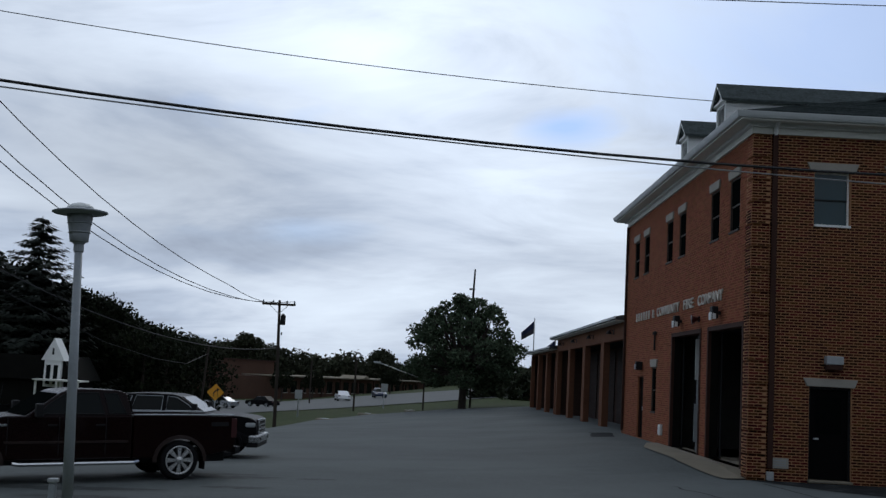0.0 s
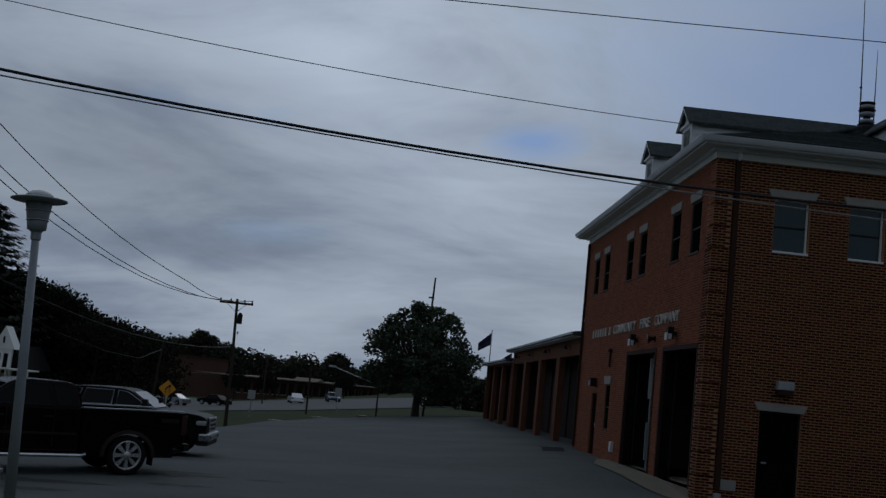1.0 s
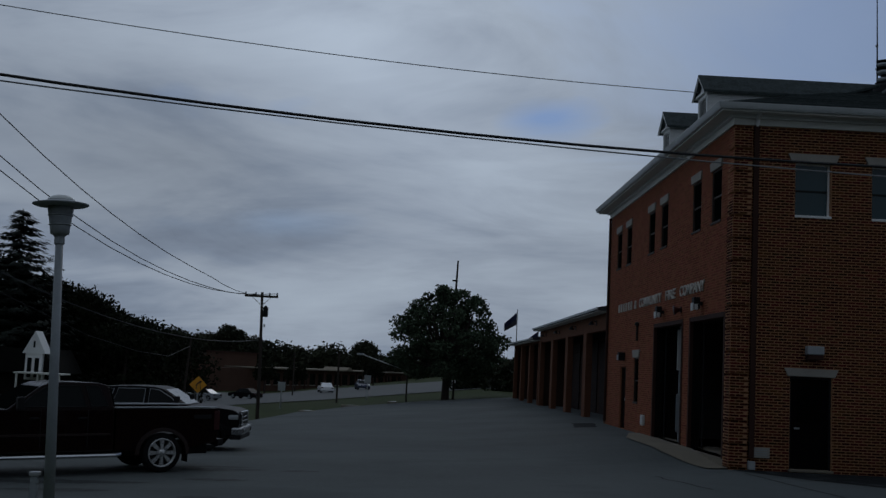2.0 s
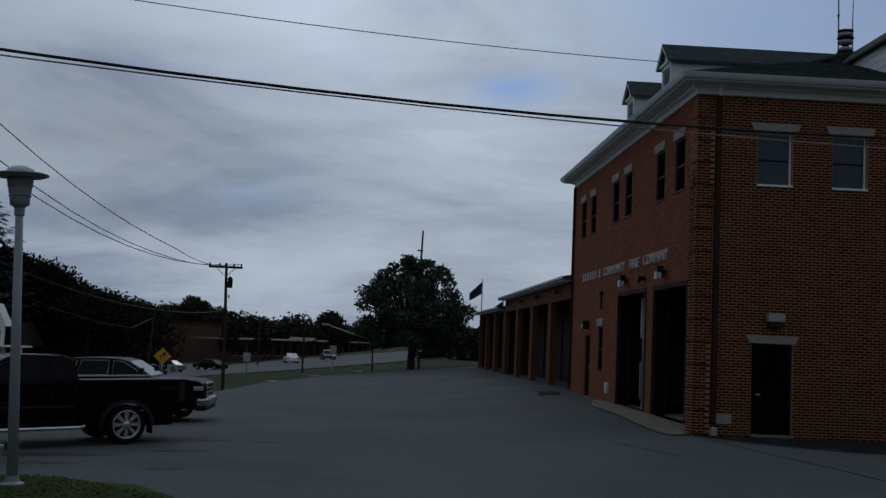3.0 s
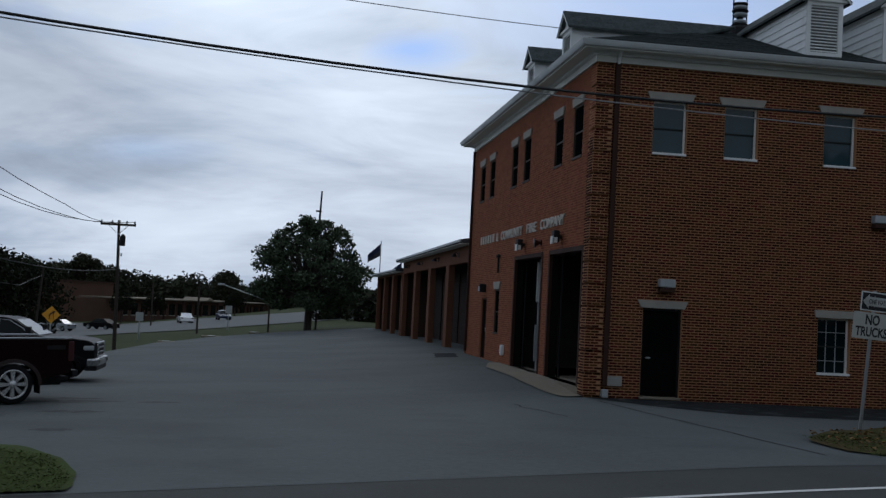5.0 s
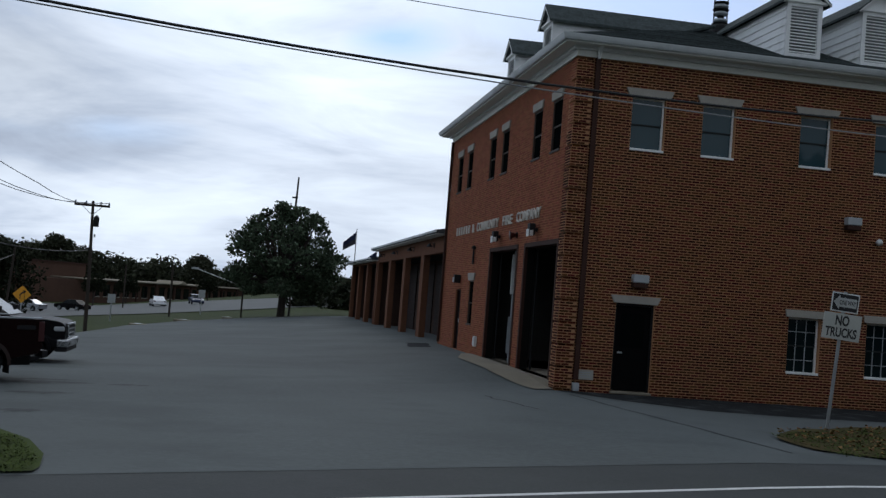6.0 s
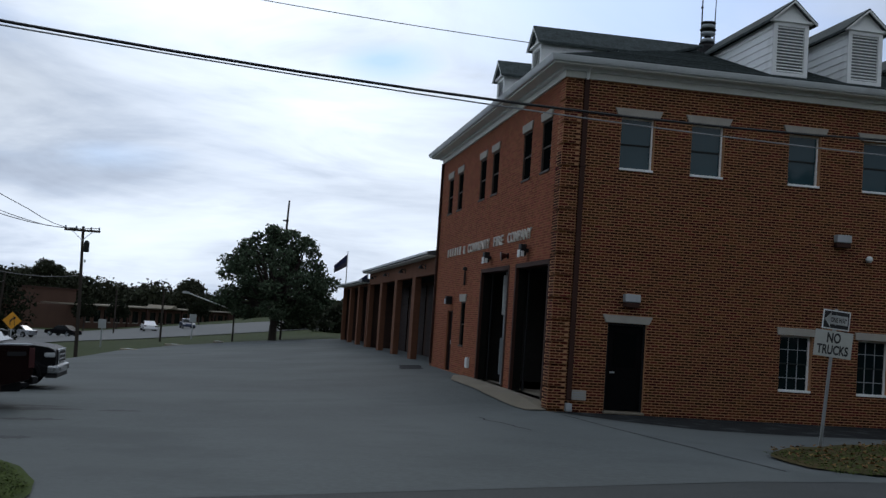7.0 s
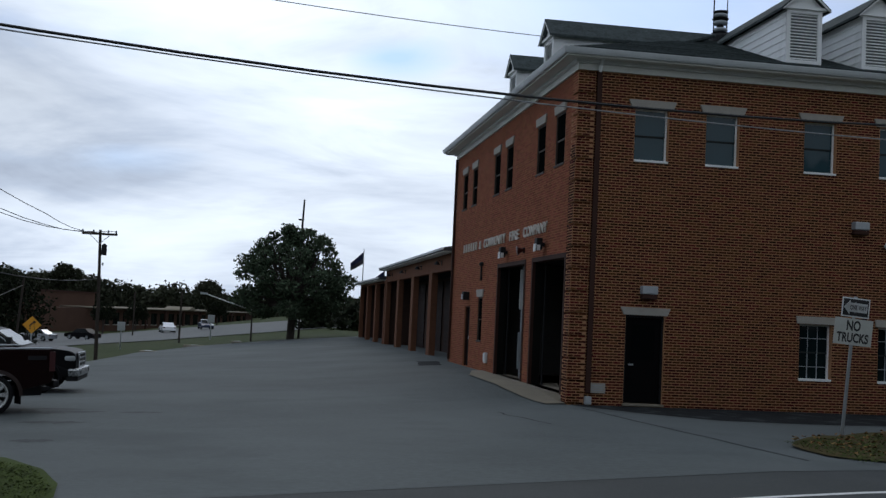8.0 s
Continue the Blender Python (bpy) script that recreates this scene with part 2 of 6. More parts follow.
M = dict(
    asphalt=material("asphalt", (0.104, 0.115, 0.113), 0.9, specular=0.22, vary=0.30, scale=0.22, grain=11, bump=0.5, stretch=(0.8, 1.0, 1), dirt=(0.122, 0.133, 0.130), dirt_amount=0.7, stain=(0.080, 0.089, 0.088), stain_amount=0.6),
    street=material("street_asphalt", (0.042, 0.047, 0.046), 0.88, specular=0.3, vary=0.2, scale=0.5, grain=18, bump=0.5, dirt=(0.07, 0.073, 0.078), dirt_amount=0.4),
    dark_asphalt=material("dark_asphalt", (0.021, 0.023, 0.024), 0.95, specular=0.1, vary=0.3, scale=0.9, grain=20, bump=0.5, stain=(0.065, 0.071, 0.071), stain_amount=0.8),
    far_road=material("far_road", (0.135, 0.140, 0.137), 0.9, vary=0.12, scale=0.2, grain=4),
    tar=material("tar", (0.020, 0.022, 0.024), 0.95, vary=0.3, scale=3, grain=25),
    concrete=material("concrete", (0.235, 0.205, 0.155), 0.9, vary=0.15, scale=1.3, grain=30, dirt=(0.24, 0.22, 0.19), dirt_amount=0.7),
    limestone=material("limestone", (0.37, 0.345, 0.30), 0.9, vary=0.14, scale=3, grain=35, dirt=(0.33, 0.31, 0.28), dirt_amount=0.5),
    grass=material("grass", (0.028, 0.042, 0.009), 0.95, vary=0.5, scale=0.8, grain=22, bump=0.8, dirt=(0.048, 0.050, 0.018), dirt_amount=0.6),
    verge=material("verge_grass", (0.046, 0.066, 0.014), 0.95, vary=0.4, scale=1.2, grain=18, bump=0.6, dirt=(0.062, 0.066, 0.022), dirt_amount=0.5),
    island_grass=material("island_turf", (0.062, 0.052, 0.022), 0.95, vary=0.5, scale=1.6, grain=22, bump=0.8, dirt=(0.115, 0.075, 0.035), dirt_amount=0.9),
    blade=material("grass_blade", (0.056, 0.078, 0.018), 0.9, vary=0.3, scale=1.1, grain=9, bump=0, random_hue=0.22, island=True),
    dry=material("dry_leaves", (0.16, 0.095, 0.04), 0.9, vary=0.4, scale=4, grain=30, bump=0, random_hue=0.5, island=True),
    line=material("road_paint", (0.62, 0.62, 0.60), 0.8, vary=0.15, scale=5, grain=40),
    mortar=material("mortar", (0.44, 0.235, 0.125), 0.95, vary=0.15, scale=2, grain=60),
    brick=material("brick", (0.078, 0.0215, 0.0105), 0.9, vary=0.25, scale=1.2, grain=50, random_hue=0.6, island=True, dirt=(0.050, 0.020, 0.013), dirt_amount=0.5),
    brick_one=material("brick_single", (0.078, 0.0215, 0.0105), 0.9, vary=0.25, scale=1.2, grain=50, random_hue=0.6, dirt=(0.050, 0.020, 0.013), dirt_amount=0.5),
    # Same brick as the front; brighter west light and softer joints put into colour.
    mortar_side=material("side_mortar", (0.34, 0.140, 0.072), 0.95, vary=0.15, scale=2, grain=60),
    brick_side=material("lit_side_brick", (0.250, 0.085, 0.046), 0.9, vary=0.22, scale=0.9, grain=40, random_hue=0.24, island=True, dirt=(0.23, 0.076, 0.042), dirt_amount=0.6),
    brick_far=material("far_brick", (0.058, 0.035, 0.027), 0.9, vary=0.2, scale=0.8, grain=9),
    school_brick=material("school_brick", (0.085, 0.048, 0.034), 0.9, vary=0.2, scale=0.3, grain=5),
    tan_brick=material("tan_brick", (0.150, 0.068, 0.040), 0.9, vary=0.2, scale=0.8, grain=9),
    white=material("white_paint", (0.84, 0.85, 0.83), 0.6, vary=0.06, scale=2, grain=30, bump=0.05, dirt=(0.5, 0.5, 0.47), dirt_amount=0.4),
    gutter=material("gutter_metal", (0.60, 0.63, 0.63), 0.5, vary=0.08, scale=2, grain=30, bump=0.03, dirt=(0.34, 0.35, 0.34), dirt_amount=0.5),
    soffit=material("soffit", (0.72, 0.72, 0.66), 0.7, vary=0.08, scale=2, grain=20, bump=0.05),
    shingle=material("roof_shingle", (0.056, 0.068, 0.068), 0.95, vary=0.6, scale=4.5, grain=16, bump=0.5, random_hue=0.3, island=True),
    shingle_far=material("far_shingle", (0.075, 0.08, 0.082), 0.95, vary=0.25, scale=1.0, grain=12, bump=0.3),
    brown=material("brown_metal", (0.050, 0.024, 0.018), 0.75, specular=0.15, vary=0.15, scale=2, grain=30, bump=0.05),
    dark_metal=material("dark_metal", (0.012, 0.012, 0.013), 0.6, specular=0.25, vary=0.2, scale=3, grain=30, bump=0.05),
    steel=material("galvanised_steel", (0.42, 0.44, 0.45), 0.45, 0.7, vary=0.15, scale=6, grain=40, bump=0.05),
    frame_shade=material("shaded_frame_brown", (0.045, 0.030, 0.022), 0.7, vary=0.2, scale=3, grain=30, bump=0.05),
    grey_paint=material("grey_paint", (0.33, 0.36, 0.38), 0.55, vary=0.12, scale=3, grain=30, bump=0.05, dirt=(0.22, 0.23, 0.23), dirt_amount=0.5),
    chrome=material("chrome", (0.75, 0.76, 0.78), 0.18, 1.0, vary=0.08, scale=8, grain=40, bump=0),
    bumper_chrome=material("bumper_metal", (0.42, 0.43, 0.44), 0.28, 0.9, vary=0.1, scale=8, grain=40, bump=0),
    alloy=material("alloy_wheel", (0.62, 0.62, 0.61), 0.3, 0.7, vary=0.08, scale=8, grain=40, bump=0),
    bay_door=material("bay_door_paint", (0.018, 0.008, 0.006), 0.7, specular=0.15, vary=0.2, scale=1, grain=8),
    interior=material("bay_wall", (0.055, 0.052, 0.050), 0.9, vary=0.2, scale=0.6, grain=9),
    wood=material("pole_wood", (0.050, 0.041, 0.034), 0.9, vary=0.3, scale=2, grain=20, stretch=(1, 1, 0.15)),
    bark=material("bark", (0.050, 0.042, 0.036), 0.95, vary=0.35, scale=3, grain=18, bump=0.8, stretch=(1, 1, 0.3)),
    leaf=material("oak_leaf", (0.058, 0.080, 0.048), 0.9, vary=0.3, scale=0.4, grain=4, bump=0, random_hue=0.5, island=True),
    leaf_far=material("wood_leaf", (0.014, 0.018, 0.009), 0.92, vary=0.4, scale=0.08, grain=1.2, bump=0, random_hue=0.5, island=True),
    leaf_pale=material("pale_leaf", (0.13, 0.12, 0.10), 0.9, vary=0.3, scale=1, grain=5, bump=0, random_hue=0.3, island=True),
    needle=material("conifer_needle", (0.016, 0.024, 0.016), 0.8, vary=0.3, scale=0.6, grain=6, bump=0, random_hue=0.4, island=True),
    red_paint=material("dark_red_car_paint", (0.0075, 0.0016, 0.0014), 0.28, 0.0, specular=0.12, vary=0.08, scale=1, grain=60, bump=0, coat=0.08),
    black_paint=material("black_car_paint", (0.008, 0.008, 0.009), 0.4, 0.0, specular=0.04, vary=0.08, scale=1, grain=60, bump=0, coat=0.0),
    grey_car=material("silver_car_paint", (0.34, 0.36, 0.38), 0.3, 0.5, vary=0.05, scale=1, grain=60, bump=0, coat=0.5),
    white_car=material("white_car_paint", (0.75, 0.76, 0.78), 0.3, vary=0.05, scale=1, grain=60, bump=0, coat=0.5),
    blue_car=material("dark_blue_car_paint", (0.02, 0.035, 0.08), 0.3, 0.3, vary=0.05, scale=1, grain=60, bump=0, coat=0.5),
    rubber=material("tyre_rubber", (0.012, 0.012, 0.013), 0.9, vary=0.2, scale=6, grain=40),
    glass=glass_material("window_glass", (0.026, 0.058, 0.070), 0.04, 0.3),
    car_glass=glass_material("car_glass", (0.008, 0.010, 0.010), 0.10, 0.12),
    dark_glass=glass_material("dim_window_glass", (0.006, 0.013, 0.015), 0.05, 0.2),
    # White sign plate: its backlit greyness is put into this colour.
    sign_grey=material("backlit_sign_face", (0.46, 0.47, 0.43), 0.5, vary=0.1, scale=4, grain=30, bump=0, dirt=(0.36, 0.36, 0.31), dirt_amount=0.5),
    taupe=material("taupe_trim_paint", (0.026, 0.015, 0.012), 0.45, specular=0.3, vary=0.1, scale=2, grain=40, bump=0),
    # Paler wood leaf for the far trees: distance haze is put into the colour.
    leaf_distant=material("hazed_leaf", (0.036, 0.040, 0.024), 0.92, vary=0.4, scale=0.05, grain=0.6, bump=0, random_hue=0.45, island=True),
    streak=material("streaked_asphalt", (0.042, 0.047, 0.047), 0.85, specular=0.3, vary=0.4, scale=1.5, grain=14, bump=0.4, stain=(0.075, 0.083, 0.081), stain_amount=0.8),
    screen_glass=glass_material("windscreen_glass", (0.012, 0.014, 0.015), 0.08, 0.25),
    blind=material("window_blind", (0.085, 0.12, 0.125), 0.8, vary=0.1, scale=1, grain=8, stretch=(0.2, 0.2, 6)),
    # Near-black: tree shade on the house and bay shade are put into this colour.
    shade_black=material("shade_black", (0.008, 0.008, 0.007), 0.9, vary=0.3, scale=1, grain=8),
    black_door=material("black_door", (0.004, 0.004, 0.0045), 0.6, vary=0.2, scale=2, grain=20, bump=0.05, specular=0.04),
    louvre_grey=material("louvre_grey", (0.22, 0.23, 0.24), 0.8, vary=0.1, scale=2, grain=20, bump=0),
    shade_glass=glass_material("shaded_glass", (0.004, 0.005, 0.005), 0.45, 0.0),
    dark_room=material("dark_room", (0.03, 0.035, 0.035), 0.9, vary=0.2),
    lamp_lens=material("lamp_lens", (0.38, 0.40, 0.41), 0.4, vary=0.1, scale=8, grain=50, bump=0),
    red_lens=material("red_lens", (0.045, 0.006, 0.006), 0.4, vary=0.1, bump=0),
    amber=material("amber_sign", (0.80, 0.36, 0.02), 0.5, vary=0.06, scale=4, grain=30, bump=0),
    sign_white=material("sign_white", (0.70, 0.72, 0.70), 0.5, vary=0.06, scale=4, grain=30, bump=0, dirt=(0.5, 0.5, 0.46), dirt_amount=0.4),
    sign_black=material("sign_black", (0.012, 0.012, 0.013), 0.5, vary=0.1, bump=0),
    letter=material("letter_white", (0.46, 0.42, 0.35), 0.5, vary=0.1, scale=5, grain=30, bump=0),
    wire=material("wire", (0.012, 0.012, 0.013), 0.6, vary=0.1, bump=0),
    pale_wire=material("pale_wire", (0.30, 0.31, 0.32), 0.5, vary=0.1, bump=0),
    flag_blue=material("flag_blue", (0.05, 0.06, 0.12), 0.9, vary=0.1, bump=0),
    flag_pale=material("flag_pale", (0.09, 0.09, 0.11), 0.9, vary=0.1, bump=0),
)

# ---- helpers for parts ----


def thing(name, label, category, at=(0, 0, 0), turn=0.0, group="", kind=""):
    ob = new(name)
    ob.empty_display_size = 0.2
    ob.matrix_basis = pose(*at, 0, 0, turn)
    return tagged(ob, label, category, group, kind)


def part(name, bm, mat, parent=None, label="", smooth=False, normals=True):
    me = bpy.data.meshes.new(name)
    if normals:
        bmesh.ops.recalc_face_normals(bm, faces=bm.faces)
    bm.to_mesh(me)
    bm.free()
    me.materials.append(M[mat])
    if smooth:
        for p in me.polygons:
            p.use_smooth = True
    ob = new(name, me)
    ob.parent = parent
    if label:
        ob["label"] = label
    return ob


def mesh_part(name, verts, faces, mat, parent=None, label=""):
    me = bpy.data.meshes.new(name)
    me.from_pydata(verts, [], faces)
    me.materials.append(M[mat])
    ob = new(name, me)
    ob.parent = parent
    if label:
        ob["label"] = label
    return ob


def box(x0, x1, y0, y1, z0, z1, bevel=0.0, bm=None, m=None):
    own = bmesh.new()
    r = bmesh.ops.create_cube(own, size=1)
    for v in own.verts:
        v.co = Vector((x0 + (v.co.x + 0.5) * (x1 - x0), y0 + (v.co.y + 0.5) * (y1 - y0), z0 + (v.co.z + 0.5) * (z1 - z0)))
    if bevel:
        bmesh.ops.bevel(own, geom=own.edges[:], offset=bevel, segments=2, affect="EDGES", profile=0.6)
    if m is not None:
        own.transform(m)
    if bm is None:
        return own
    join(bm, own)
    return bm


def join(bm, other):
    me = bpy.data.meshes.new("tmp")
    other.to_mesh(me)
    other.free()
    bm.from_mesh(me)
    bpy.data.meshes.remove(me)
    return bm


def tube(points, radius, sides=8, r_end=None, caps=True):
    """A round bar along points, tapering to r_end."""
    bm = bmesh.new()
    pts = [Vector(p) for p in points]
    rings = []
    for i, p in enumerate(pts):
        d = (pts[min(i + 1, len(pts) - 1)] - pts[max(i - 1, 0)]).normalized()
        a = d.orthogonal().normalized() if abs(d.z) > 0.99 else d.cross(Vector((0, 0, 1))).normalized()
        c = d.cross(a)
        r = radius if r_end is None else radius + (r_end - radius) * i / max(1, len(pts) - 1)
        rings.append([bm.verts.new(p + a * r * math.cos(2 * math.pi * k / sides) + c * r * math.sin(2 * math.pi * k / sides)) for k in range(sides)])
    for a, b in zip(rings, rings[1:]):
        for k in range(sides):
            bm.faces.new((a[k], a[(k + 1) % sides], b[(k + 1) % sides], b[k]))
    if caps:
        bm.faces.new(rings[0])
        bm.faces.new(rings[-1])
    return bm


def lathe(profile, sides=24, caps=True):
    """A turned form from (radius, height) pairs."""
    bm = bmesh.new()
    rings = []
    for r, z in profile:
        rings.append([bm.verts.new((max(r, 0.0005) * math.cos(2 * math.pi * k / sides), max(r, 0.0005) * math.sin(2 * math.pi * k / sides), z)) for k in range(sides)])
    for a, b in zip(rings, rings[1:]):
        for k in range(sides):
            bm.faces.new((a[k], a[(k + 1) % sides], b[(k + 1) % sides], b[k]))
    if caps:
        bm.faces.new(rings[0])
        bm.faces.new(rings[-1])
    return bm


def extrude_outline(points, w0, w1, bevel=0.0):
    """A side outline in x and z, carried across from y = w0 to w1."""
    bm = bmesh.new()
    a = [bm.verts.new((x, w0, z)) for x, z in points]
    b = [bm.verts.new((x, w1, z)) for x, z in points]
    bm.faces.new(a)
    bm.faces.new(b[::-1])
    n = len(points)
    for i in range(n):
        bm.faces.new((a[i], b[i], b[(i + 1) % n], a[(i + 1) % n]))
    bmesh.ops.recalc_face_normals(bm, faces=bm.faces)
    if bevel:
        bmesh.ops.bevel(bm, geom=bm.edges[:], offset=bevel, segments=2, affect="EDGES", profile=0.6)
    return bm


# ---- ground ----


def clip(v, a, b):
    return max(a, min(b, v))


def ease(a, b, v):
    t = clip((v - a) / (b - a), 0, 1)
    return t * t * (3 - 2 * t)


def height(x, y):
    """The lie of the land: level by the firehouse, falling away to the west, rising behind the street."""
    z = clip(x, -32, 0) * (0.03 + 0.0013 * clip(y, 0, 62)) + 0.6 * (1 - ease(-24, -17, y))
    return z + 0.2 * ease(0.3, 4, y) * (1 - ease(18, 55, y)) * ease(-6, -0.8, x)


def steps(a, b, n):
    return [a + (b - a) * i / n for i in range(n + 1)]


def sheet(name, left, right, n, across, lift, mat, parent=None, label="", rough=0.0):
    """A surface that lies on the land between two edge lines, each a list of plan points."""

    def along(line, s):
        f = s * (len(line) - 1)
        i = min(int(f), len(line) - 2)
        a, b = line[i], line[i + 1]
        return (a[0] + (b[0] - a[0]) * (f - i), a[1] + (b[1] - a[1]) * (f - i))

    verts, faces = [], []
    for i in range(n + 1):
        p, q = along(left, i / n), along(right, i / n)
        for k in range(across + 1):
            x, y = p[0] + (q[0] - p[0]) * k / across, p[1] + (q[1] - p[1]) * k / across
            verts.append((x, y, height(x, y) + lift + (rough * noise.noise((x * 0.9, y * 0.9, 0)) if rough else 0)))
    w = across + 1
    for i in range(n):
        for k in range(across):
            faces.append((i * w + k, i * w + k + 1, (i + 1) * w + k + 1, (i + 1) * w + k))
    ob = mesh_part(name, verts, faces, mat, parent, label)
    return ob


def ground_sheet():
    xs = [-2500, -1200, -600, -300, -160, -100] + steps(-70, 70, 70) + [100, 160, 300, 600, 1200, 2500]
    ys = [-2500, -800, -300, -120, -70] + steps(-50, 120, 85) + [160, 240, 400, 700, 1300, 2500]
    verts = [(x, y, height(x, y) - 0.05) for y in ys for x in xs]
    w = len(xs)
    faces = [(j * w + i, j * w + i + 1, (j + 1) * w + i + 1, (j + 1) * w + i) for j in range(len(ys) - 1) for i in range(w - 1)]
    return mesh_part("ground", verts, faces, "grass")


tagged(ground_sheet(), "patchy autumn grass ground stretching to the horizon", "ground", kind="structure")
# the street runs at a slant in front of the lot
STREET = (Vector((0, -10.9)), Vector((0.977, 0.213)))


def on_street(along, off):
    """A plan point that far along the street's near kerb line and off it, towards the lot."""
    d = STREET[1]
    p = STREET[0] + d * along + Vector((-d.y, d.x)) * off
    return (p.x, p.y)


lot = sheet("parking_lot", [(-60, -23.98), (-30, -17.44), (-20, -15.26), (-14, -13.95), (-9, -12.86), (-3, -11.55), (3, -10.25), (30, -4.36)],
            [(-60, 20), (-24, 26), (-15.4, 28.7), (-15.6, 50), (-12.9, 63), (-6, 65), (0.6, 60), (30, 60)], 70, 60, 0.0, "asphalt")
tagged(lot, "worn grey asphalt forecourt of the firehouse", "parking lot", kind="structure")
street = sheet("road", [on_street(-70, 0.45), on_street(70, 0.45)], [on_street(-70, -8.6), on_street(70, -8.6)], 60, 8, -0.004, "street")
tagged(street, "dark asphalt street with a white edge line", "road", kind="structure")
edge = sheet("edge_line", [on_street(-40, -1.75), on_street(40, -1.75)], [on_street(-40, -1.87), on_street(40, -1.87)], 60, 1, 0.0, "line", street)

# ---- firehouse ----
BW, BD, TOP = 17.0, 16.93, 8.245
COURSE, LONG = 0.0677, 0.2032
QUOIN, QUOIN_OUT, BAND = 0.40, 0.045, 8
# openings as u0, u1, v0, v1 along the wall and up
FRONT_HOLES = [(1.46, 2.34, 6.02, 7.37), (3.32, 4.2, 6.02, 7.37), (5.96, 6.84, 6.02, 7.37), (8.04, 8.92, 6.02, 7.37),
               (5.97, 6.85, 0.79, 2.22), (8.12, 9.0, 0.79, 2.22), (1.404, 2.4, 0.05, 2.235)]
SIDE_HOLES = [(1.12, 2.05, 6.0, 7.4), (3.1, 4.03, 6.0, 7.4), (7.02, 7.95, 6.0, 7.4), (8.84, 9.77, 6.0, 7.4), (12.66, 13.59, 6.0, 7.4),
              (14.55, 15.48, 6.0, 7.4), (0.5, 4.0, 0.2, 3.72), (4.75, 8.55, 0.2, 3.72), (10.85, 11.6, 1.15, 2.69), (13.05, 14.1, 0.2, 2.38)]


def front(u, d, v):
    return (u, d, v)


def side(u, d, v):
    return (d, u, v)


def wall_faces(place, u0, u1, v0, v1, holes, thick):
    us = sorted({u0, u1, *[h[0] for h in holes], *[h[1] for h in holes]})
    vs = sorted({v0, v1, *[h[2] for h in holes], *[h[3] for h in holes]})
    bm = bmesh.new()

    def quad(*p):
        bm.faces.new([bm.verts.new(place(*q)) for q in p])

    def solid(i, j):
        if not (0 <= i < len(us) - 1 and 0 <= j < len(vs) - 1):
            return False
        u, v = (us[i] + us[i + 1]) / 2, (vs[j] + vs[j + 1]) / 2
        return not any(h[0] < u < h[1] and h[2] < v < h[3] for h in holes)

    for i in range(len(us) - 1):
        for j in range(len(vs) - 1):
            if not solid(i, j):
                continue
            a, b, c, d = us[i], us[i + 1], vs[j], vs[j + 1]
            quad((a, 0, c), (b, 0, c), (b, 0, d), (a, 0, d))
            quad((a, thick, c), (b, thick, c), (b, thick, d), (a, thick, d))
            if not solid(i - 1, j):
                quad((a, 0, c), (a, 0, d), (a, thick, d), (a, thick, c))
            if not solid(i + 1, j):
                quad((b, 0, c), (b, 0, d), (b, thick, d), (b, thick, c))
            if not solid(i, j - 1):
                quad((a, 0, c), (b, 0, c), (b, thick, c), (a, thick, c))
            if not solid(i, j + 1):
                quad((a, 0, d), (b, 0, d), (b, thick, d), (a, thick, d))
    bmesh.ops.remove_doubles(bm, verts=bm.verts, dist=0.0005)
    return bm


def brick_course(u0, u1, v0, v1, holes, quoin):
    """Bricks of a running bond as (u0, u1, v0, v1, proud), cut at the openings."""
    out = []
    for c in range(int((v1 - v0) / COURSE)):
        z = v0 + c * COURSE
        blocked = sorted((h[0], h[1]) for h in holes if h[2] < z + COURSE * 0.6 and h[3] > z + COURSE * 0.4)
        spans, at = [], u0
        for a, b in blocked:
            if a > at:
                spans.append((at, a))
            at = max(at, b)
        if quoin and at < u0 + QUOIN:
            spans.append((at, u0 + QUOIN))
            at = u0 + QUOIN
        spans.append((at, u1))
        for a, b in spans:
            k = math.floor((a - u0) / LONG) - 1
            while True:
                p = u0 + k * LONG + (LONG / 2 if c % 2 else 0)
                if p >= b:
                    break
                q0, q1 = max(a, p), min(b, p + LONG)
                if q1 - q0 > 0.03:
                    edge_w = QUOIN if c % BAND else 0.0
                    block = quoin and (q0 + q1) / 2 < edge_w
                    if block and q0 <= u0:
                        q0 = u0 - QUOIN_OUT
                    proud = 0.008 + QUOIN_OUT * block
                    out.append((q0 + 0.011, q1 - 0.011, z + 0.0115, z + COURSE - 0.0115, proud + 0.003 * math.sin(k * 12.9 + c * 78.2)))
                k += 1
    return out


def bricks_mesh(place, bricks):
    verts, faces = [], []
    for a, b, c, d, p in bricks:
        n = len(verts)
        verts += [place(a, 0.001, c), place(b, 0.001, c), place(b, 0.001, d), place(a, 0.001, d), place(a, -p, c), place(b, -p, c), place(b, -p, d), place(a, -p, d)]
        faces += [(n + 4, n + 5, n + 6, n + 7), (n, n + 1, n + 5, n + 4), (n + 1, n + 2, n + 6, n + 5), (n + 2, n + 3, n + 7, n + 6), (n + 3, n, n + 4, n + 7)]
    return verts, faces


